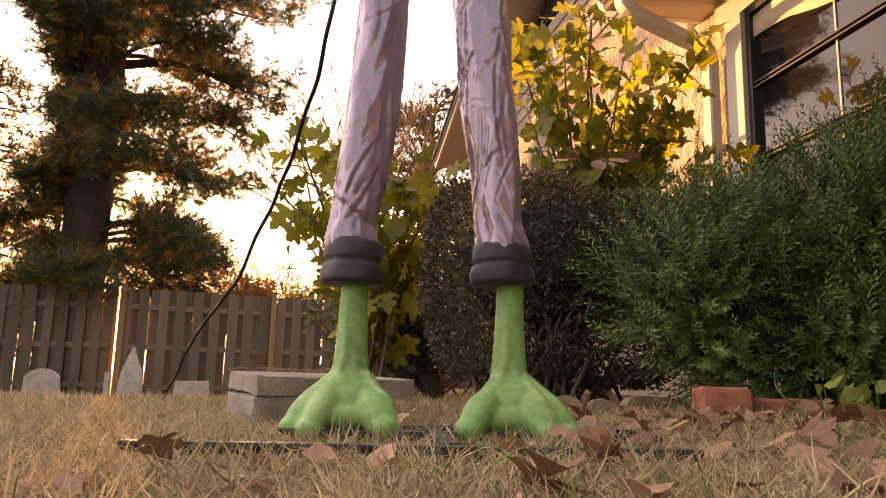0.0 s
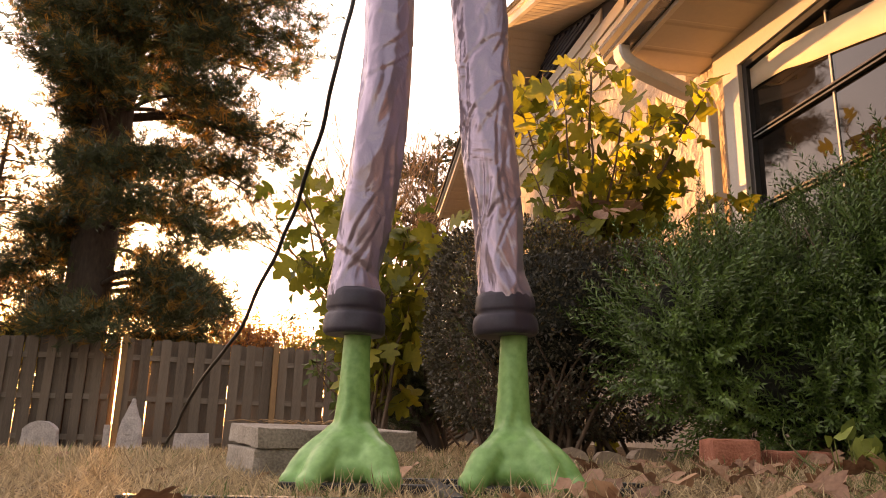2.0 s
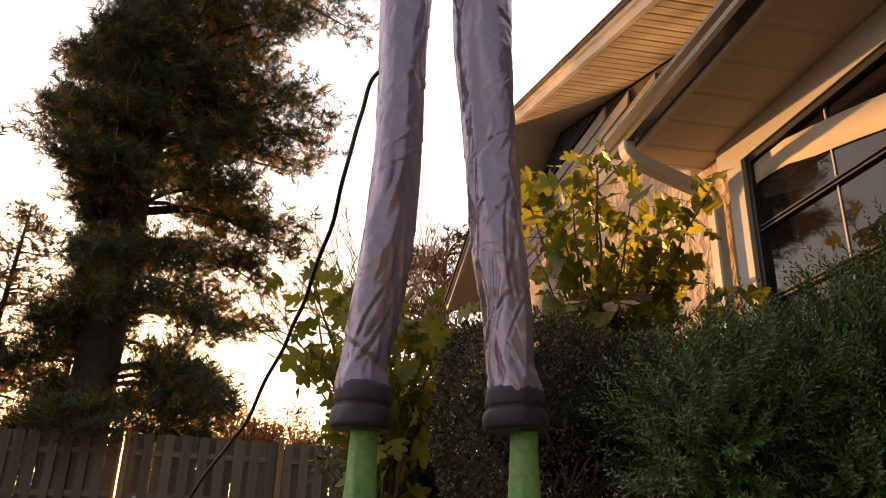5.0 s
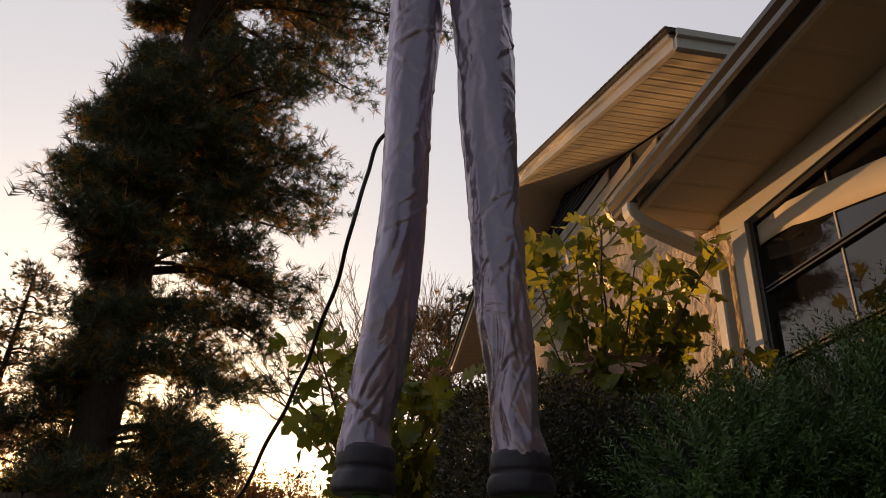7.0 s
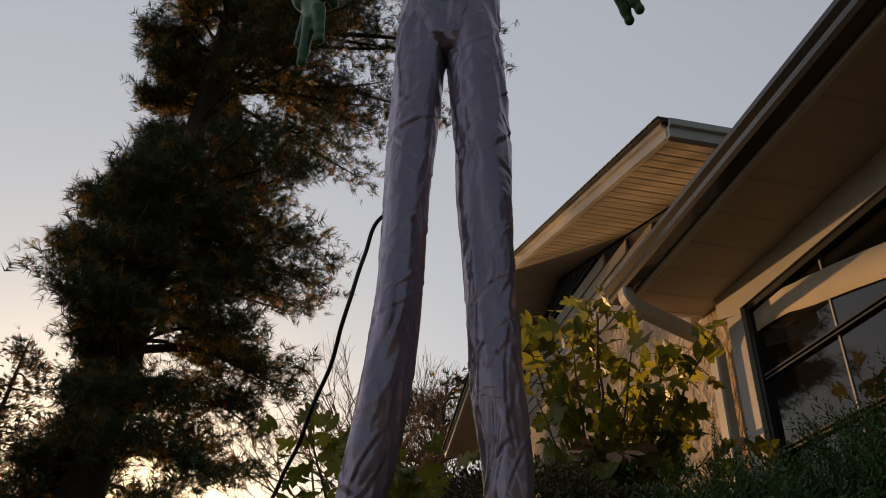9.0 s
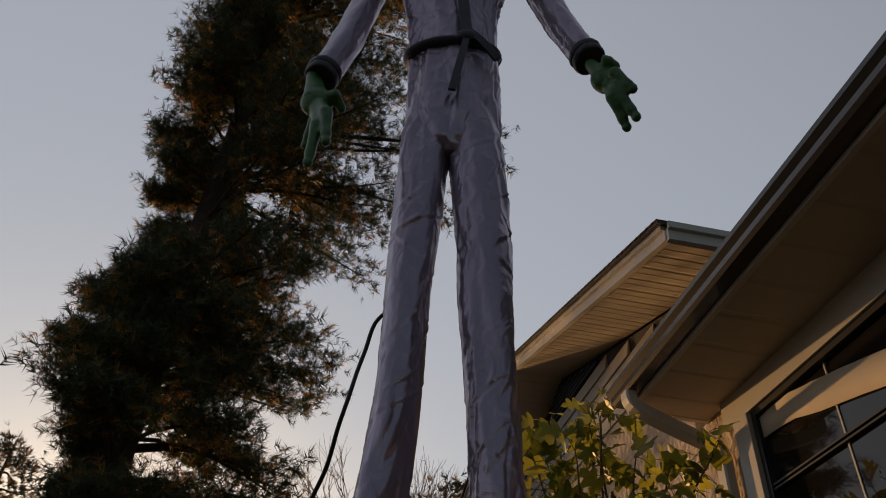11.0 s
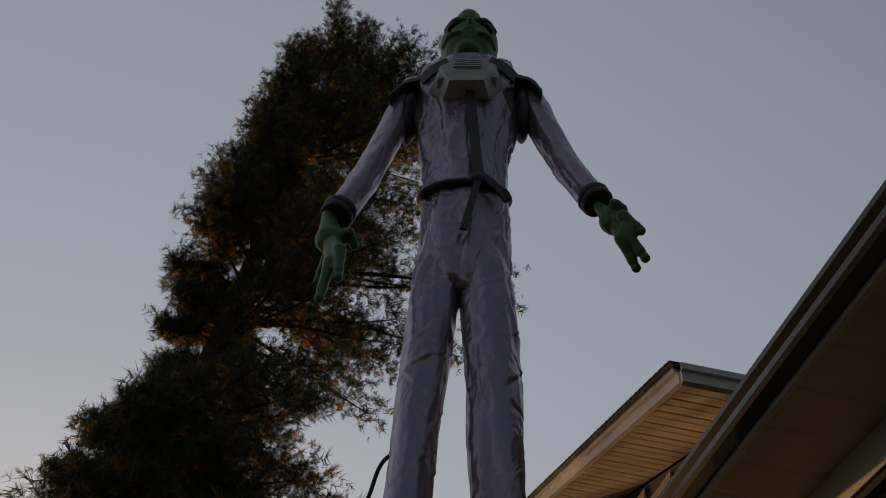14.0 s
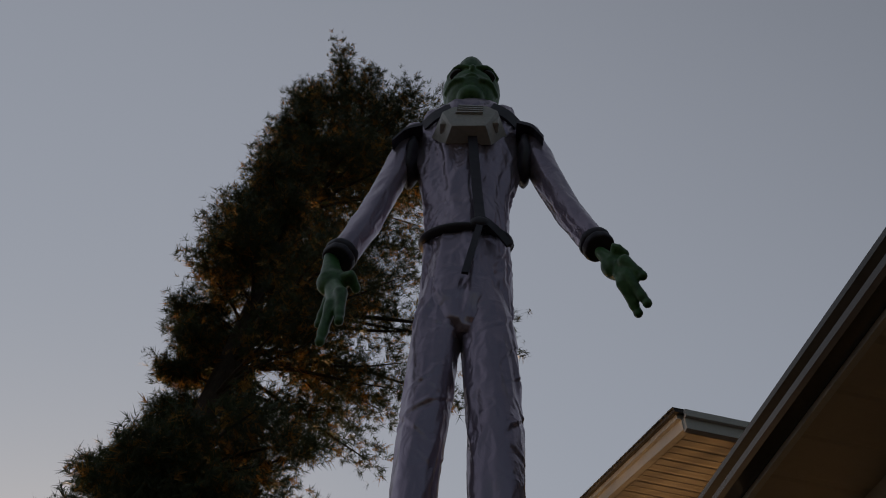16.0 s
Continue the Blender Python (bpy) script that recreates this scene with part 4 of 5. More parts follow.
# ---------------------------------------------------------------- trees
def pine(name, label, at, height, left, right, depth, seed, tufts_per_twig, base_z, trunk_r, step, old_share, tuft, fuller=0.0, low_whorl=4):
    """A pine: leaning tapered trunk, whorls of limbs that droop and lift at their tips, and needle tufts along the twigs."""
    r = random.Random(seed)
    T = thing(name, label, "tree", Matrix.Translation(at))
    bm = bmesh.new()
    sway = lambda z: Vector((0.25 * math.sin(z * 0.28 + seed) * z / height + 0.022 * max(0, z - 8), 0.0, z))
    n = 24
    tube(bm, [sway(height * i / n) for i in range(n + 1)], [trunk_r * (1 - i / n) ** 0.8 * (1.25 if i == 0 else 1) + 0.02 for i in range(n + 1)], 14)
    pos, axis, size, slot = [], [], [], []
    limbs = bmesh.new()
    z = base_z
    while z < height - 0.3:
        bare = height > 20 and (3.6 < z < 6.0 or 10.3 < z < 12.3)     # the trunk stands free here, its limbs behind it
        for _ in range(int(low_whorl * (1.7 if 6.2 < z < 10.3 and height > 20 else 1.0)) + (2 if z > 12 and height > 20 else 0) if z < height * 0.9 else low_whorl // 2 + 1):
            a = r.uniform(0, 2 * math.pi)
            c, s = math.cos(a), math.sin(a)
            if c < 0 and r.random() < fuller:
                c = -c
            if bare and s < .2 and (z > 8 or r.random() < .4):
                s = -s
            reach = float(np.interp(z, *(right if c > 0 else left)))
            L = math.sqrt((c * reach) ** 2 + (s * depth * min(1.0, 0.35 + reach / 4)) ** 2) * r.uniform(0.72, 1.05)
            zz = z + r.uniform(-0.3, 0.3)
            o = sway(zz)
            tip_lift = r.uniform(-0.10, 0.14) * L + 0.010 * (zz - 8) * L
            P = spline([o, o + Vector((c * L * .35, s * L * .35, .10 * L)), o + Vector((c * L * .7, s * L * .7, .06 * L + tip_lift * .3)), o + Vector((c * L, s * L, tip_lift))], 9)
            r0 = 0.025 + 0.012 * L
            tube(limbs, P, [r0 * (1 - i / 9.5) for i in range(9)], 6)
            for k in range(2, 9):
                for side in (-1, 1):
                    if k < 3 and r.random() < 0.5:
                        continue
                    tl = L * 0.30 * r.uniform(0.5, 1.1) * (1.25 - k / 9) + 0.25
                    d = (P[min(k + 1, 8)] - P[k - 1]).normalized()
                    out = (d * 0.8 + Vector((-s, c, 0)) * side * r.uniform(0.4, 1.0) + Vector((0, 0, r.uniform(-.15, .45)))).normalized()
                    for j in range(tufts_per_twig):
                        u = (j + r.random()) / tufts_per_twig
                        p = P[k] + out * tl * u + Vector((r.gauss(0, .16), r.gauss(0, .16), r.gauss(0, .12) + 0.10 * u * u))
                        pos.append(p)
                        axis.append(out + Vector((r.gauss(0, .45), r.gauss(0, .45), r.gauss(.25, .4))))
                        size.append(r.uniform(0.7, 1.25))
                        inner = 1 - (k + u) / 9.5
                        slot.append(1 if r.random() < old_share * (0.35 + 1.5 * inner) else 0)
        z += step * r.uniform(0.7, 1.3)
    part("trunk", bm, M_BARK, T, smooth=True)
    tagged(part("branching", limbs, M_BARK, T, smooth=True), kind="stuff")
    V, F = needle_tuft(*tuft, seed)
    ob = cloud("crown", V, F, pos, axis, size, seed, M_PINE, T, mats=[M_PINE, M_PINEOLD], slots=slot)
    tagged(ob, "dark green needles browned inside", kind="stuff")
    return T


LEFT = ([2, 3.4, 4.4, 6.0, 6.8, 8, 10, 10.7, 11.4, 12, 13, 15.2, 16.5, 17.8, 20, 24.5, 27.5, 29.5, 31], [1.3, 1.5, .3, .3, 1.1, 1.35, 1.2, 1.1, .6, 1.7, .9, 1.8, 1.2, 1.8, 1.2, 1.5, 1.6, 1.2, .8])
RIGHT = ([2, 3.5, 4.7, 5.5, 5.9, 6.6, 8, 8.8, 9.4, 10.4, 10.9, 11.6, 12.2, 14, 14.9, 15.6, 16.2, 17.0, 17.6, 20, 25, 28.5, 31], [2.4, 3.0, 2.8, 4.2, 3.4, 3.3, 3.8, 2.2, 4.8, 4.6, 2.0, 2.0, 4.6, 5.2, 7.2, 5.0, 2.2, 2.4, 5.4, 5.4, 4.6, 3.8, 2.4])
PINE = pine("pine_tree", "tall dark pine with sunlit browned inner needles", (-6.7, 13.6, -.4), 27.8, LEFT, RIGHT, 2.9, 11, 18, 2.2, 0.43, 0.80, 0.24,
            (13, 0.24, 0.0095, 1.15), 0.25, 8)
FAR_PINE = pine("pine_tree", "distant rounded dark evergreen behind the garden", (-.4, 21, -.4), 9.0, ([0, 5, 8, 9], [2.4, 2.6, 2.0, .8]), ([0, 5, 8, 9], [2.4, 2.8, 2.2, .8]), 2.4, 23, 6, 3.0, 0.2, 0.5, 0.25,
     (12, 0.22, 0.012, 1.1))
# copies added out of view so the panes reflect something dark
for x, y, turn in ((-10.9, 9.7, 40), (-11.7, 8.9, 75), (-12.6, 8.0, 120), (-13.4, 7.0, 160), (-14.0, 6.0, 200), (-10.2, 8.2, 300), (-11.6, 6.6, 350)):
    tagged(copy_thing(FAR_PINE, pose(x, y, -.4, 0, 0, turn) @ Matrix.Scale(0.66, 4)), "unseen evergreen added to darken the window reflection")
for i, (x, y, h, w) in enumerate(((-10.6, 16.2, 7.6, 1.5), (-9.0, 16.6, 6.6, 1.2), (-12.6, 17.0, 6.8, 1.6))):
    pine("cedar_tree", "slender backlit evergreen behind the fence", (x, y, -.4), h, ([0, 2, h - 1, h], [w, w, .5, .15]), ([0, 2, h - 1, h], [w, w, .5, .15]), w * .9, 31 + i, 5, 1.0, 0.1, 0.42, 0.35,
         (10, 0.15, 0.009, 0.8))


def bare_tree(name, label, at, height, spread_w, seed, material, leaf=None, leaves=0, leaf_mat=None, levels=5, r0=0.09):
    """A leafless or thinly leaved tree: limbs that fork again and again into fine twigs."""
    r = random.Random(seed)
    T = thing(name, label, "tree", Matrix.Translation(at))
    bm = bmesh.new()
    tips = []

    def grow(p, d, L, rad, lev):
        mid = p + d * L * .5 + Vector((r.gauss(0, 1), r.gauss(0, 1), r.gauss(0, .6))) * L * .06
        q = p + d * L
        tube(bm, [p, mid, q], [rad, rad * .8, rad * .6], 5 if lev < 3 else 3, cap=False)
        if lev >= 3:
            tips.extend([mid, q])
        if lev < levels:
            for _ in range(r.choice((2, 3, 3))):
                nd = (d + Vector((r.gauss(0, spread_w), r.gauss(0, spread_w), r.gauss(.10, .25)))).normalized()
                grow(p.lerp(q, r.uniform(.55, 1)), nd, L * r.uniform(.58, .82), rad * .62, lev + 1)
    for _ in range(3):
        grow(Vector((r.gauss(0, .1), r.gauss(0, .1), 0)), Vector((r.gauss(0, .25), r.gauss(0, .25), 1)).normalized(), height * .30, r0, 0)
    tagged(part("branching", bm, material, T, smooth=True), kind="stuff")
    if leaves:
        pick = [r.choice(tips) + Vector((r.gauss(0, .1), r.gauss(0, .1), r.gauss(0, .1))) for _ in range(leaves)]
        ax = [(r.gauss(0, 1), r.gauss(0, 1), r.gauss(-.6, .6)) for _ in pick]
        tagged(cloud("leaves", leaf[0], leaf[1], pick, ax, [r.uniform(.6, 1.2) for _ in pick], seed, leaf_mat, T), kind="stuff")
    return T


OVAL = outline_leaf([(0, .02), (.5, .29), (1, .01)], 0.09)
LOBED = outline_leaf([(0, .03), (.06, .30), (.20, .52), (.30, .42), (.34, .16), (.52, .44), (.68, .46), (.70, .18), (.84, .20), (1, .02)], 0.16, 0.08, 0.30)
bare_tree("bare_tree", "bare twiggy tree in backlight behind the fence", (-2.3, 17, -.4), 10.5, .33, 5, M_ORANGETWIG, levels=6, r0=.10)
bare_tree("bare_tree", "bare twiggy tree in backlight behind the fence", (.6, 19, -.4), 11.0, .33, 6, M_TWIG, levels=6, r0=.10)
bare_tree("russet_tree", "small russet-leaved tree behind the fence", (-3.7, 14.6, -.4), 3.6, .35, 7, M_TWIG, OVAL, 1500, M_RUSSET, 4, .05)
for i, (x, y, h, n) in enumerate(((-8.3, 14.2, 3.3, 3600), (-10.6, 14.4, 3.9, 3600), (-5.5, 15.4, 3.2, 3000), (-2.7, 15.6, 3.2, 1800), (-4.6, 17, 4.2, 2200))):
    bare_tree("autumn_shrub", "yellow-green autumn shrub behind the fence", (x, y, -.4), h, .42, 40 + i, M_TWIG, OVAL, n, M_YELLOW, 4, .04)
for i, x in enumerate((-22, -17, -12, -8, -4, 0, 4, 9)):
    bare_tree("far_tree", "far backlit autumn tree beyond the garden", (x, 34 + 3 * math.sin(i * 2.1), -.4), 5.0 + 1.5 * math.sin(i * 1.3), .40, 60 + i, M_ORANGETWIG, OVAL, 1800, M_YELLOW if i % 2 else M_RUSSET, 5, .12)

for i, (x, y, h, m, n) in enumerate(((-3.6, 16.2, 3.9, M_RUSSET, 1500), (-2.3, 15.8, 3.4, M_YELLOW, 1100), (-9.4, 15.2, 5.4, M_RUSSET, 2200), (-11.2, 15.6, 6.2, M_RUSSET, 2200))):
    bare_tree("autumn_tree", "thin backlit autumn tree behind the fence", (x, y, -.4), h, .36, 80 + i, M_ORANGETWIG, OVAL, n, m, 5, .07)

# ---------------------------------------------------------------- planting by the house
def shell_points(rnd, n, inside, lo, hi, deep):
    """Points in a shape given by inside(p) > 0, mostly near its surface."""
    out = []
    while len(out) < n:
        p = Vector([rnd.uniform(a, b) for a, b in zip(lo, hi)])
        f = inside(p)
        if 0 < f < deep or (f >= deep and rnd.random() < 0.10):
            out.append(p)
    return out


def boxwood():
    r = random.Random(3)
    T = thing("boxwood_bush", "dense clipped dark boxwood bush, browned on top", "bush", Matrix.Translation((.45, 3.10, 0)))

    def inside(p):
        e1 = 1 - ((abs(p.x + .14) / .40) ** 3.2 + (abs(p.y) / .42) ** 3 + (abs(p.z - .54) / .44) ** 3.2)
        e2 = 1 - ((abs(p.x - .22) / .36) ** 3 + (abs(p.y - .05) / .42) ** 3 + (abs(p.z - .50) / .44) ** 2.8)
        return max(e1, e2) + 0.22 * noise.noise(p * 6) + 0.12 * noise.noise(p * 17) - 0.05
    pts = shell_points(r, 38000, inside, (-.6, -.5, .1), (.65, .5, 1.04), .38)
    ax = [p - Vector((0, 0, .5)) + Vector((r.gauss(0, .35), r.gauss(0, .35), r.gauss(.1, .35))) for p in pts]
    V, F = outline_leaf([(0, .04), (.5, .30), (1, .03)], .017, .15, .1)
    slot = [1 if r.random() < (0.30 if p.z > .86 else 0.03) else 0 for p in pts]
    tagged(cloud("foliage", V, F, pts, ax, [r.uniform(.6, 1.3) for _ in pts], 5, M_BOX, T, mats=[M_BOX, M_BOXGOLD], slots=slot), kind="stuff")
    bm = bmesh.new()
    for i in range(60):
        a = Vector((r.gauss(-.02, .14), r.gauss(0, .12), -.03))
        b = Vector((r.uniform(-.5, .5), r.uniform(-.4, .4), r.uniform(.4, .9)))
        tube(bm, spline([a, a.lerp(b, .4) + Vector((r.gauss(0, .04), r.gauss(0, .04), .05)), b], 6), [.010, .009, .007, .005, .004, .002], 5)
    tagged(part("stem_tangle", bm, M_TWIG, T), kind="stuff")
    # added near-black core, stands for the shade between the leaves
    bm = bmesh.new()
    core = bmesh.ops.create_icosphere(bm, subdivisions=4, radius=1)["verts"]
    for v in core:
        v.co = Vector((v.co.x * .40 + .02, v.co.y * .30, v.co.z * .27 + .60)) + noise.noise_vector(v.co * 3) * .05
    tagged(part("shade_core", bm, M_DEEP, T), kind="stuff")


boxwood()


def yew_sprig(seed, n=28, length=.125):
    """A shoot with flat needles standing out all round it, shorter towards its tip."""
    r = random.Random(seed)
    s = .0014
    V, F = [Vector((-s, 0, 0)), Vector((s, 0, 0)), Vector((0, 0, length))], [(0, 1, 2)]
    for i in range(n):
        a = i * 2.4
        L = .026 * (1 - .5 * (i / n) ** 2) * r.uniform(.85, 1.1)
        d = Vector((math.cos(a) * .8, math.sin(a) * .8, .62)).normalized() * L
        w = Vector((-math.sin(a), math.cos(a), 0)) * .0024
        o = Vector((0, 0, length * (.04 + .96 * i / n)))
        k = len(V)
        V += [o, o + d * .5 - w, o + d, o + d * .5 + w]
        F.append((k, k + 1, k + 2, k + 3))
    return V, F


def yew():
    r = random.Random(8)
    T = thing("yew_bush", "loose deep-green yew bush beside the house wall", "bush", Matrix.Translation((1.15, 2.55, 0)))
    bm = bmesh.new()
    lobes = [((-.34, -.12, .46), (.27, .30, .26)), ((.02, .02, .52), (.34, .36, .34)), ((.32, -.06, .62), (.34, .38, .40)), ((.60, .0, .70), (.36, .40, .42)),
             ((-.10, -.20, .28), (.40, .26, .22)), ((.40, -.25, .34), (.46, .26, .28)), ((.9, -.1, .62), (.34, .4, .5)), ((-.22, .10, .60), (.2, .25, .2)),
             ((.14, -.30, .22), (.35, .2, .18)), ((.75, -.30, .28), (.4, .2, .24))]
    pos, axis, size = [], [], []
    for c, rad in lobes:
        c, n = Vector(c), int(2800 * rad[0] * rad[2] * 3.2)
        for _ in range(n):
            d = Vector((r.gauss(0, 1), r.gauss(-.25, 1), r.gauss(.1, 1))).normalized()
            k = r.uniform(.55, 1.02) + .38 * noise.noise(d * 2.6 + c * 5)
            p = c + Vector((d.x * rad[0], d.y * rad[1], d.z * rad[2])) * k
            if p.z < .05 or noise.noise(p * 5.5) < -.10:
                continue
            pos.append(p)
            axis.append(d * 1.0 + Vector((r.gauss(0, .28), r.gauss(0, .28), .5 + r.gauss(0, .25))))
            size.append(r.uniform(1.0, 1.6))
    for _ in range(46):
        x = r.uniform(-.35, 1.0)
        base = Vector((x, r.uniform(-.25, .15), .52 + .25 * (x + .35) / 1.3))
        d = Vector((r.gauss(-.12, .28), r.gauss(-.1, .2), 1)).normalized()
        L = r.uniform(.18, .40)
        tube(bm, [base, base + d * L], [.004, .0015], 4)
        for j in range(12):
            u = (j + 1) / 12
            pos.append(base + d * L * u)
            axis.append(d + Vector((r.gauss(0, .6), r.gauss(0, .6), r.gauss(.2, .3))) * (1.1 - u))
            size.append(1.0 - .3 * u)
    for _ in range(50):
        a = Vector((r.gauss(.25, .2), r.gauss(.05, .1), -.03))
        b = Vector((r.uniform(-.5, 1.1), r.uniform(-.3, .3), r.uniform(.3, .8)))
        tube(bm, spline([a, a.lerp(b, .5) + Vector((0, 0, .06)), b], 5), [.013, .010, .007, .005, .003], 5)
    tagged(part("stem_tangle", bm, M_TWIG, T), kind="stuff")
    # added near-black lumps: shade behind the sprigs, and no light through
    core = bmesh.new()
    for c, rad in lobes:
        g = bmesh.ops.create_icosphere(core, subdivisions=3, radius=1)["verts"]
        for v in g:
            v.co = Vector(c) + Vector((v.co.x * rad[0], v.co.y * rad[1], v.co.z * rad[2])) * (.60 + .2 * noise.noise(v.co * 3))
    tagged(part("shade_core", core, M_DEEP, T), kind="stuff")
    V, F = yew_sprig(2)
    tagged(cloud("foliage", V, F, pos, axis, size, 9, M_YEW, T), kind="stuff")


yew()


def leafy_shrub(name, label, at, canes, leaf, leaf_mat, per_cane, seed, leaf_size, cane_r=.011):
    """Open canes with large lobed leaves on stalks; each leaf hangs from its cane."""
    r = random.Random(seed)
    T = thing(name, label, "shrub", Matrix.Translation(at))
    bm = bmesh.new()
    pos, axis, size = [], [], []
    for c in canes:
        bm = bmesh.new()
        P = spline([Vector(p) for p in c], 14)
        P = [p + noise.noise_vector(p * 5 + Vector((seed, 0, 0))) * .02 for p in P]
        tube(bm, P, [cane_r * (1 - .75 * i / 13) for i in range(14)], 6)
        for j in range(per_cane):
            u = r.uniform(.28, 1.0)
            p = P[min(13, int(u * 13.99))]
            out = Vector((r.gauss(0, 1), r.gauss(-.25, 1), r.gauss(.15, .6))).normalized()
            st = r.uniform(.04, .13)
            q = p + out * st
            tube(bm, [p, p.lerp(q, .5) + Vector((0, 0, .012)), q], [.0025, .002, .0016], 4)
            pos.append(q)
            axis.append(out * .7 + Vector((r.gauss(0, .3), r.gauss(0, .3), -.45 + r.gauss(0, .35))))
            size.append(leaf_size * r.uniform(.55, 1.15))
        part("cane", bm, M_TWIG, T, smooth=True)
    tagged(cloud("leaves", leaf[0], leaf[1], pos, axis, size, seed, leaf_mat, T), "lobed leaves turning yellow", kind="stuff")
    return T


r = random.Random(21)
canes = []
for i in range(15):
    tx, tz, ty = -.36 + .98 * (i + .5) / 15 + r.uniform(-.06, .06), r.uniform(1.15, 1.62), r.uniform(-.3, .25)
    canes.append([(r.gauss(0, .05), r.gauss(0, .05), 0), (tx * .30, ty * .3, tz * .45), (tx * .72, ty * .7, tz * .78), (tx, ty, tz)])
for i in range(10):
    tx, tz = -.30 + .95 * i / 9, r.uniform(.65, 1.0)
    canes.append([(0, 0, .1), (tx * .4, -.05, tz * .55), (tx, r.uniform(-.25, .1), tz)])
leafy_shrub("fig_tree", "young fig tree with lobed green and yellow leaves", (.72, 3.62, .42), [[(0, 0, -.45), (.01, 0, -.2), (0, 0, .1)]] + canes, LOBED, M_FIG, 19, 2, .84)
canes = []
for i in range(20):
    tx, tz, ty = -.42 + .80 * i / 19 + r.uniform(-.05, .05), r.uniform(.7, 1.55), r.uniform(-.3, .4)
    canes.append([(r.gauss(0, .06), r.gauss(0, .06), 0), (tx * .35, ty * .3, tz * .5), (tx * .8, ty * .8, tz * .85), (tx * 1.1, ty, tz - .05)])
leafy_shrub("leafy_shrub", "tall shrub with lobed green leaves, thinning out", (-.38, 4.0, 0), canes, LOBED, M_FIG, 24, 3, .85)
canes = [[(r.gauss(0, .3), r.gauss(0, .2), 0), (r.uniform(-1, 1), r.uniform(-.4, .4), .8), (r.uniform(-1.3, 1.2), r.uniform(-.5, .5), r.uniform(1.0, 2.0))] for _ in range(26)]
leafy_shrub("leafy_shrub", "loose green shrub in front of the fence", (-.2, 6.6, -.15), canes, OVAL, M_SHRUB, 60, 4, 1.3)


def juniper():
    r = random.Random(17)
    T = thing("juniper_shrub", "dark spreading evergreen shrub with a crooked trunk", "shrub", Matrix.Translation((-.05, 4.7, -.06)))
    bm = bmesh.new()
    pos, axis = [], []
    for i in range(12):
        tx, tz = r.uniform(-.65, .1), r.uniform(.25, .95)
        P = spline([(.08, 0, -.05), (-.02 + tx * .3, r.uniform(-.1, .1), tz * .45 + .05), (tx * .75, r.uniform(-.2, .2), tz * .75), (tx, r.uniform(-.3, .3), tz)], 10)
        tube(bm, P, [.030 * (1 - i / 11) + .003 for i in range(10)], 7)
        for _ in range(150):
            k = r.randint(4, 9)
            pos.append(P[k] + Vector((r.gauss(0, .09), r.gauss(0, .09), r.gauss(.02, .07))))
            axis.append((r.gauss(-.2, .8), r.gauss(0, .8), r.gauss(.3, .5)))
    part("trunk", bm, M_BARK, T, smooth=True)
    V, F = needle_tuft(12, .075, .0028, .8, 4)
    tagged(cloud("foliage", V, F, pos, axis, [r.uniform(.6, 1.2) for _ in pos], 6, M_PINE, T), kind="stuff")


juniper()

# ---------------------------------------------------------------- lawn: blades, weeds and fallen leaves
def blades(name, label, n, area, seed, material, length, width, lean, keep=lambda x, y: True):
    rng = random.Random(seed)
    V = [(-width, 0, 0), (width, 0, 0), (-width * .8, 0.10 * length, .45 * length), (width * .8, .10 * length, .45 * length),
         (-width * .5, .32 * length, .80 * length), (width * .5, .32 * length, .80 * length), (0, .62 * length, 1.0 * length)]
    F = [(0, 1, 3, 2), (2, 3, 5, 4), (4, 5, 6)]
    pos, axis = [], []
    while len(pos) < n:
        y = area[2] + (area[3] - area[2]) * rng.random() ** area[4]
        w = area[1] * (0.5 + y * area[5])
        x = rng.uniform(-w, w) + area[0]
        if not keep(x, y):
            continue
        clump = noise.noise(Vector((x * 9, y * 9, seed)))
        if rng.random() > .62 + clump:
            continue
        pos.append((x, y, ground_z(x, y) - .004))
        axis.append((rng.gauss(0, lean), rng.gauss(0, lean), rng.uniform(.25, 1)))
    ob = cloud(name, V, F, pos, axis, [rng.uniform(.5, 1.25) for _ in pos], seed, material)
    return tagged(ob, label, "grass", kind="stuff")


open_lawn = lambda x, y: y < 2.6 or x < .35
clear = lambda x, y: x * x + y * y > .33 ** 2
blades("dry_grass", "long fallen straw lying on the lawn", 15000, (0, .62, .42, 2.6, 1.1, .95), 6, M_STRAW, .060, .0015, 2.2, clear)
blades("dry_grass", "dry straw-coloured lawn grass", 52000, (0, .62, .30, 2.6, 1.1, .95), 1, M_STRAW, .030, .0014, 1.1, clear)
blades("dry_grass", "dry straw-coloured lawn grass", 40000, (-1.6, .9, 2.3, 8.0, 1.2, .75), 2, M_STRAW, .050, .0022, .6, open_lawn)
blades("dry_grass", "dry straw-coloured lawn grass", 28000, (-3.5, .8, 7.0, 12.2, 1.0, .55), 3, M_STRAW, .06, .004, .5, open_lawn)
blades("green_grass", "thin green grass blades in the lawn", 7000, (.1, .60, .30, 2.6, 1.0, .9), 4, M_GREENGRASS, .040, .0011, .6, lambda x, y: clear(x, y) and noise.noise(Vector((x * 3, y * 3, 5))) + .35 * x > .05)
blades("green_grass", "thin green grass blades in the lawn", 5000, (-1.6, .9, 2.3, 8.0, 1.2, .75), 5, M_GREENGRASS, .05, .002, .5, open_lawn)


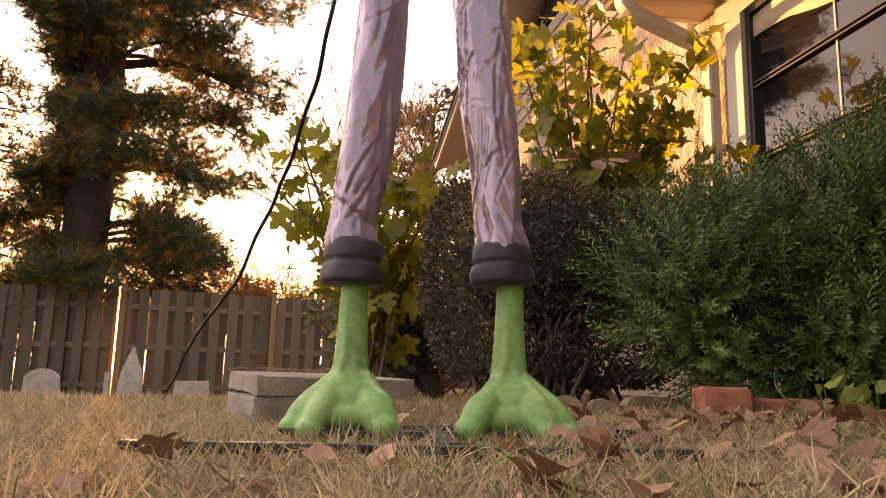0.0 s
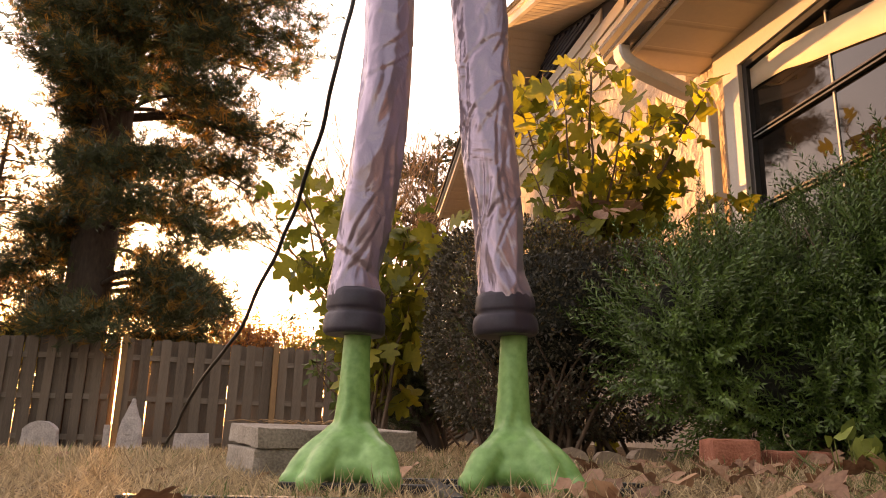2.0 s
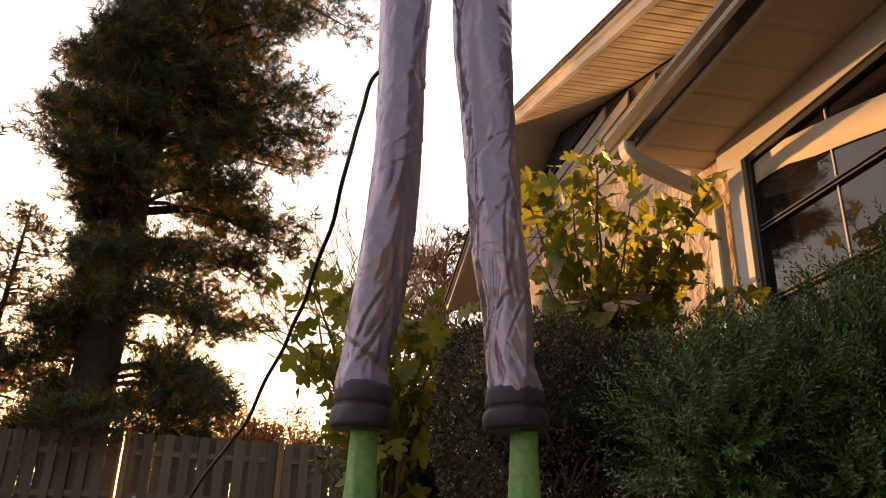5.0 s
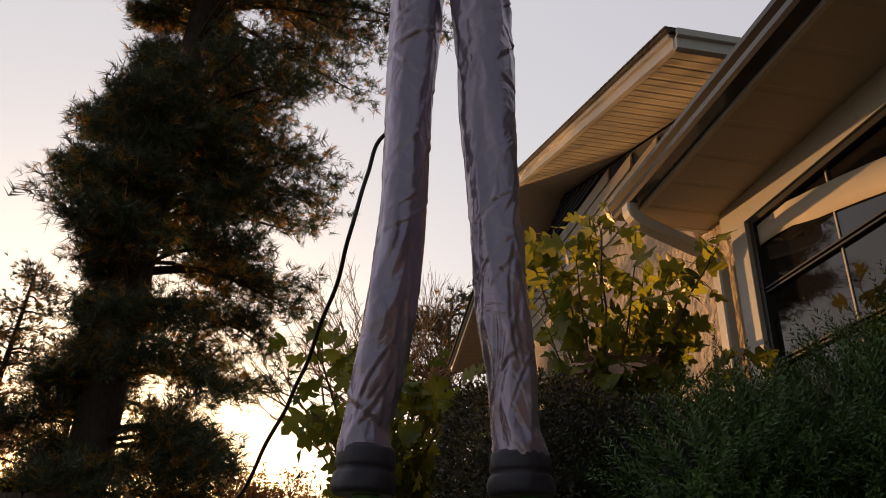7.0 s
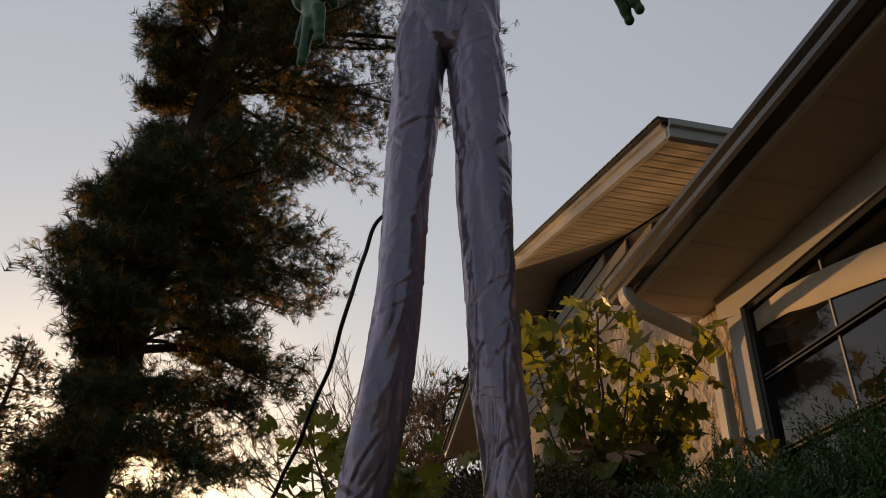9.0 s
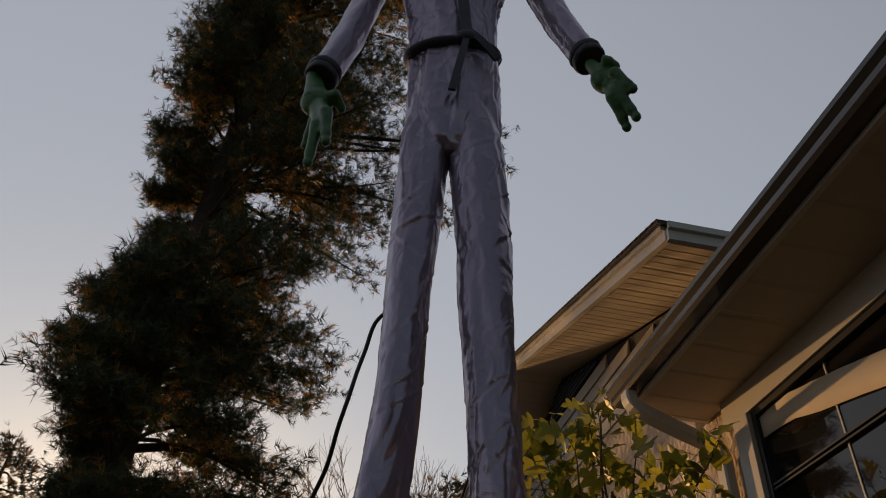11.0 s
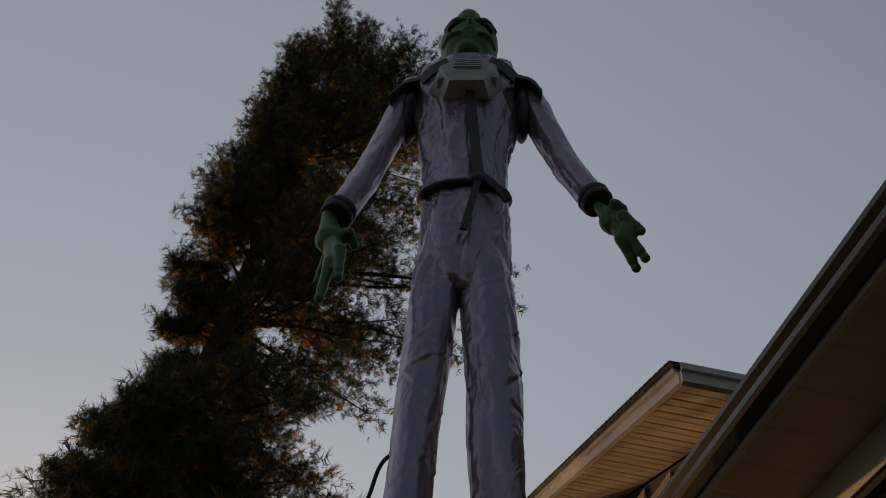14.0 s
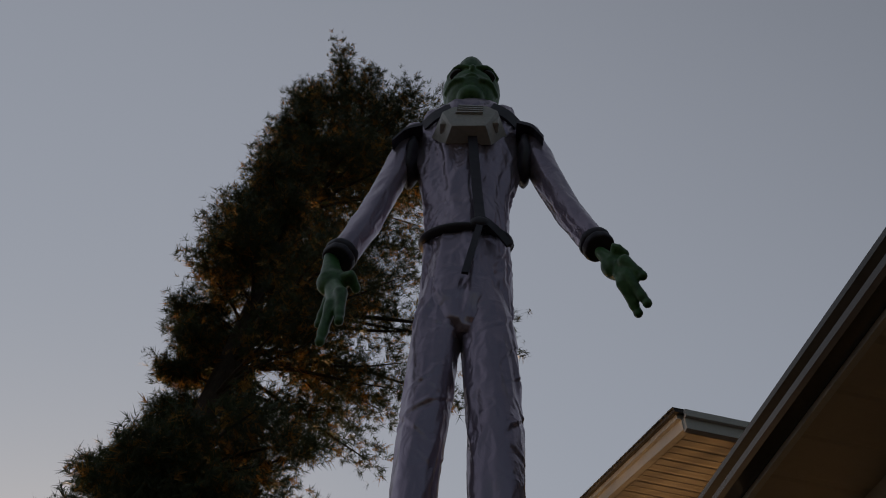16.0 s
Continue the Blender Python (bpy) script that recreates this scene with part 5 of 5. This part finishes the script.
def leaf_mesh(name, outline, length, curl, seed):
    r = random.Random(seed)
    V, F = outline_leaf(outline, length, r.uniform(.05, .3), curl)
    bm = bmesh.new()
    vs = [bm.verts.new((p.x, p.z - length * .5, p.y * .8 + .12 * length * math.sin(p.x / length * 4 + seed))) for p in V]
    for f in F:
        q = [vs[i] for i in f]
        if len(set((round(v.co.x, 5), round(v.co.y, 5)) for v in q)) > 2:
            bm.faces.new(q)
    n = len(outline)
    tube(bm, [vs[2 * n].co, vs[2 * n].co + Vector((.004, -length * .3, .006))], [.0012, .0009], 4)
    bmesh.ops.subdivide_edges(bm, edges=bm.edges[:], cuts=1)
    for v in bm.verts:
        v.co.z += .08 * length * noise.noise(v.co * 40 + Vector((seed, 0, 0)))
    low = min(v.co.z for v in bm.verts)
    for v in bm.verts:
        v.co.z -= low
    me = bpy.data.meshes.new(name)
    bm.to_mesh(me)
    bm.free()
    me.polygons.foreach_set("use_smooth", [True] * len(me.polygons))
    me.materials.append(M_DEADLEAF)
    return me


MAPLE = [(0, .02), (.05, .28), (.16, .34), (.24, .50), (.34, .36), (.40, .18), (.52, .40), (.66, .46), (.68, .20), (.80, .20), (1, .01)]
BROAD = [(0, .02), (.2, .30), (.45, .40), (.7, .30), (.9, .12), (1, .01)]
shapes = [leaf_mesh("fallen_leaf", MAPLE if k % 3 else BROAD, .085, (-.5, .3, .7, -.2, .5, .1)[k], k) for k in range(6)]
r = random.Random(77)
spots = [(-.33, .93, .09), (-.22, .92, .07), (-.62, 1.0, .075), (-.70, .80, .06), (.06, .66, .06), (-.13, .60, .07), (.0, .80, .055), (.29, .62, .085), (.36, .60, .08), (.49, .75, .09),
         (.42, 1.15, .10), (.36, 1.35, .10), (.52, 1.05, .11), (.56, 1.25, .10), (.62, .72, .08), (.30, 1.62, .10), (.44, 1.70, .09), (.20, .95, .06)]
for _ in range(120):
    x = r.uniform(.10, 1.15)
    spots.append((x, r.uniform(.62, 2.25), r.uniform(.07, .125)))
for _ in range(34):
    spots.append((r.uniform(-1.6, .3), r.uniform(.62, 3.6), r.uniform(.05, .10)))
for x, y, s in spots:
    ob = new("fallen_leaf", r.choice(shapes))
    ob.matrix_world = pose(x, y, ground_z(x, y) + r.uniform(.002, .014), r.uniform(-20, 20), r.uniform(-20, 20), r.uniform(0, 360)) @ Matrix.Diagonal((s * .66 / .085,) * 3 + (1,))
    tagged(ob, "curled dry brown leaf fallen on the lawn", "leaf", "fallen leaves")
for k in range(9):
    ob = new("fallen_leaf", r.choice(shapes))
    x, y = .45 + r.uniform(.0, .3), 2.86 + r.uniform(-.06, .25)
    ob.matrix_world = pose(x, y, 1.00 + r.uniform(-.015, .01), r.uniform(-25, 25), r.uniform(-25, 25), r.uniform(0, 360))
    tagged(ob, "curled dry brown leaf lying on the boxwood", "leaf", "leaves on the bush")

bm_pos, bm_ax = [], []
W = thing("weed_patch", "low green weeds in the planting bed", "weeds")
for k in range(34):
    x, y = r.uniform(.95, 1.45), r.uniform(1.45, 1.95)
    for _ in range(3):
        bm_pos.append((x + r.gauss(0, .03), y + r.gauss(0, .03), ground_z(x, y) + r.uniform(.015, .09)))
        bm_ax.append((r.gauss(0, .8), r.gauss(-.3, .8), r.gauss(.4, .3)))
V, F = outline_leaf([(0, .03), (.2, .34), (.5, .40), (.8, .2), (1, .02)], .055, .1, .2)
tagged(cloud("leaves", V, F, bm_pos, bm_ax, [r.uniform(.5, 1.1) for _ in bm_pos], 3, M_WEED, W), kind="stuff")
bm = bmesh.new()
for p in bm_pos:
    tube(bm, [(p[0] + .01, p[1], ground_z(p[0], p[1]) - .005), p], [.0016, .001], 4)
tagged(part("stalk_tangle", bm, M_WEED, W), kind="stuff")
bm = bmesh.new()
for k in range(16):
    x, y = r.uniform(.62, 1.3), r.uniform(1.05, 1.6)
    a = Vector((x, y, ground_z(x, y) - .01))
    d = Vector((r.gauss(0, .10), r.gauss(0, .08), r.uniform(.08, .17)))
    tube(bm, spline([a, a + d * .6, a + d + Vector((r.gauss(0, .06), 0, -.01))], 8), [.0024, .0023, .0021, .0019, .0016, .0013, .001, .0005], 4, flat=.4)
tagged(mesh_object("tall_grass", bm, M_GREENGRASS), "tall pale green grass blades in the bed", "grass", kind="stuff")

r = random.Random(55)
for k in range(26):
    x, y, a, L = -.341 + r.uniform(-.16, .16), 2.05 + r.uniform(-.14, .16), r.uniform(0, 6.28), r.uniform(.03, .10)
    bm = bmesh.new()
    p = Vector((x, y, .130))
    q = p + Vector((math.cos(a) * L, math.sin(a) * L, r.uniform(.0, .012)))
    tube(bm, [p, p.lerp(q, .5) + Vector((0, 0, r.uniform(0, .008))), q], [.0016, .0014, .0008], 5)
    tagged(mesh_object("twig", bm, M_ORANGETWIG), "thin dry twig lying on the paver", "twig", "twigs on the paver")
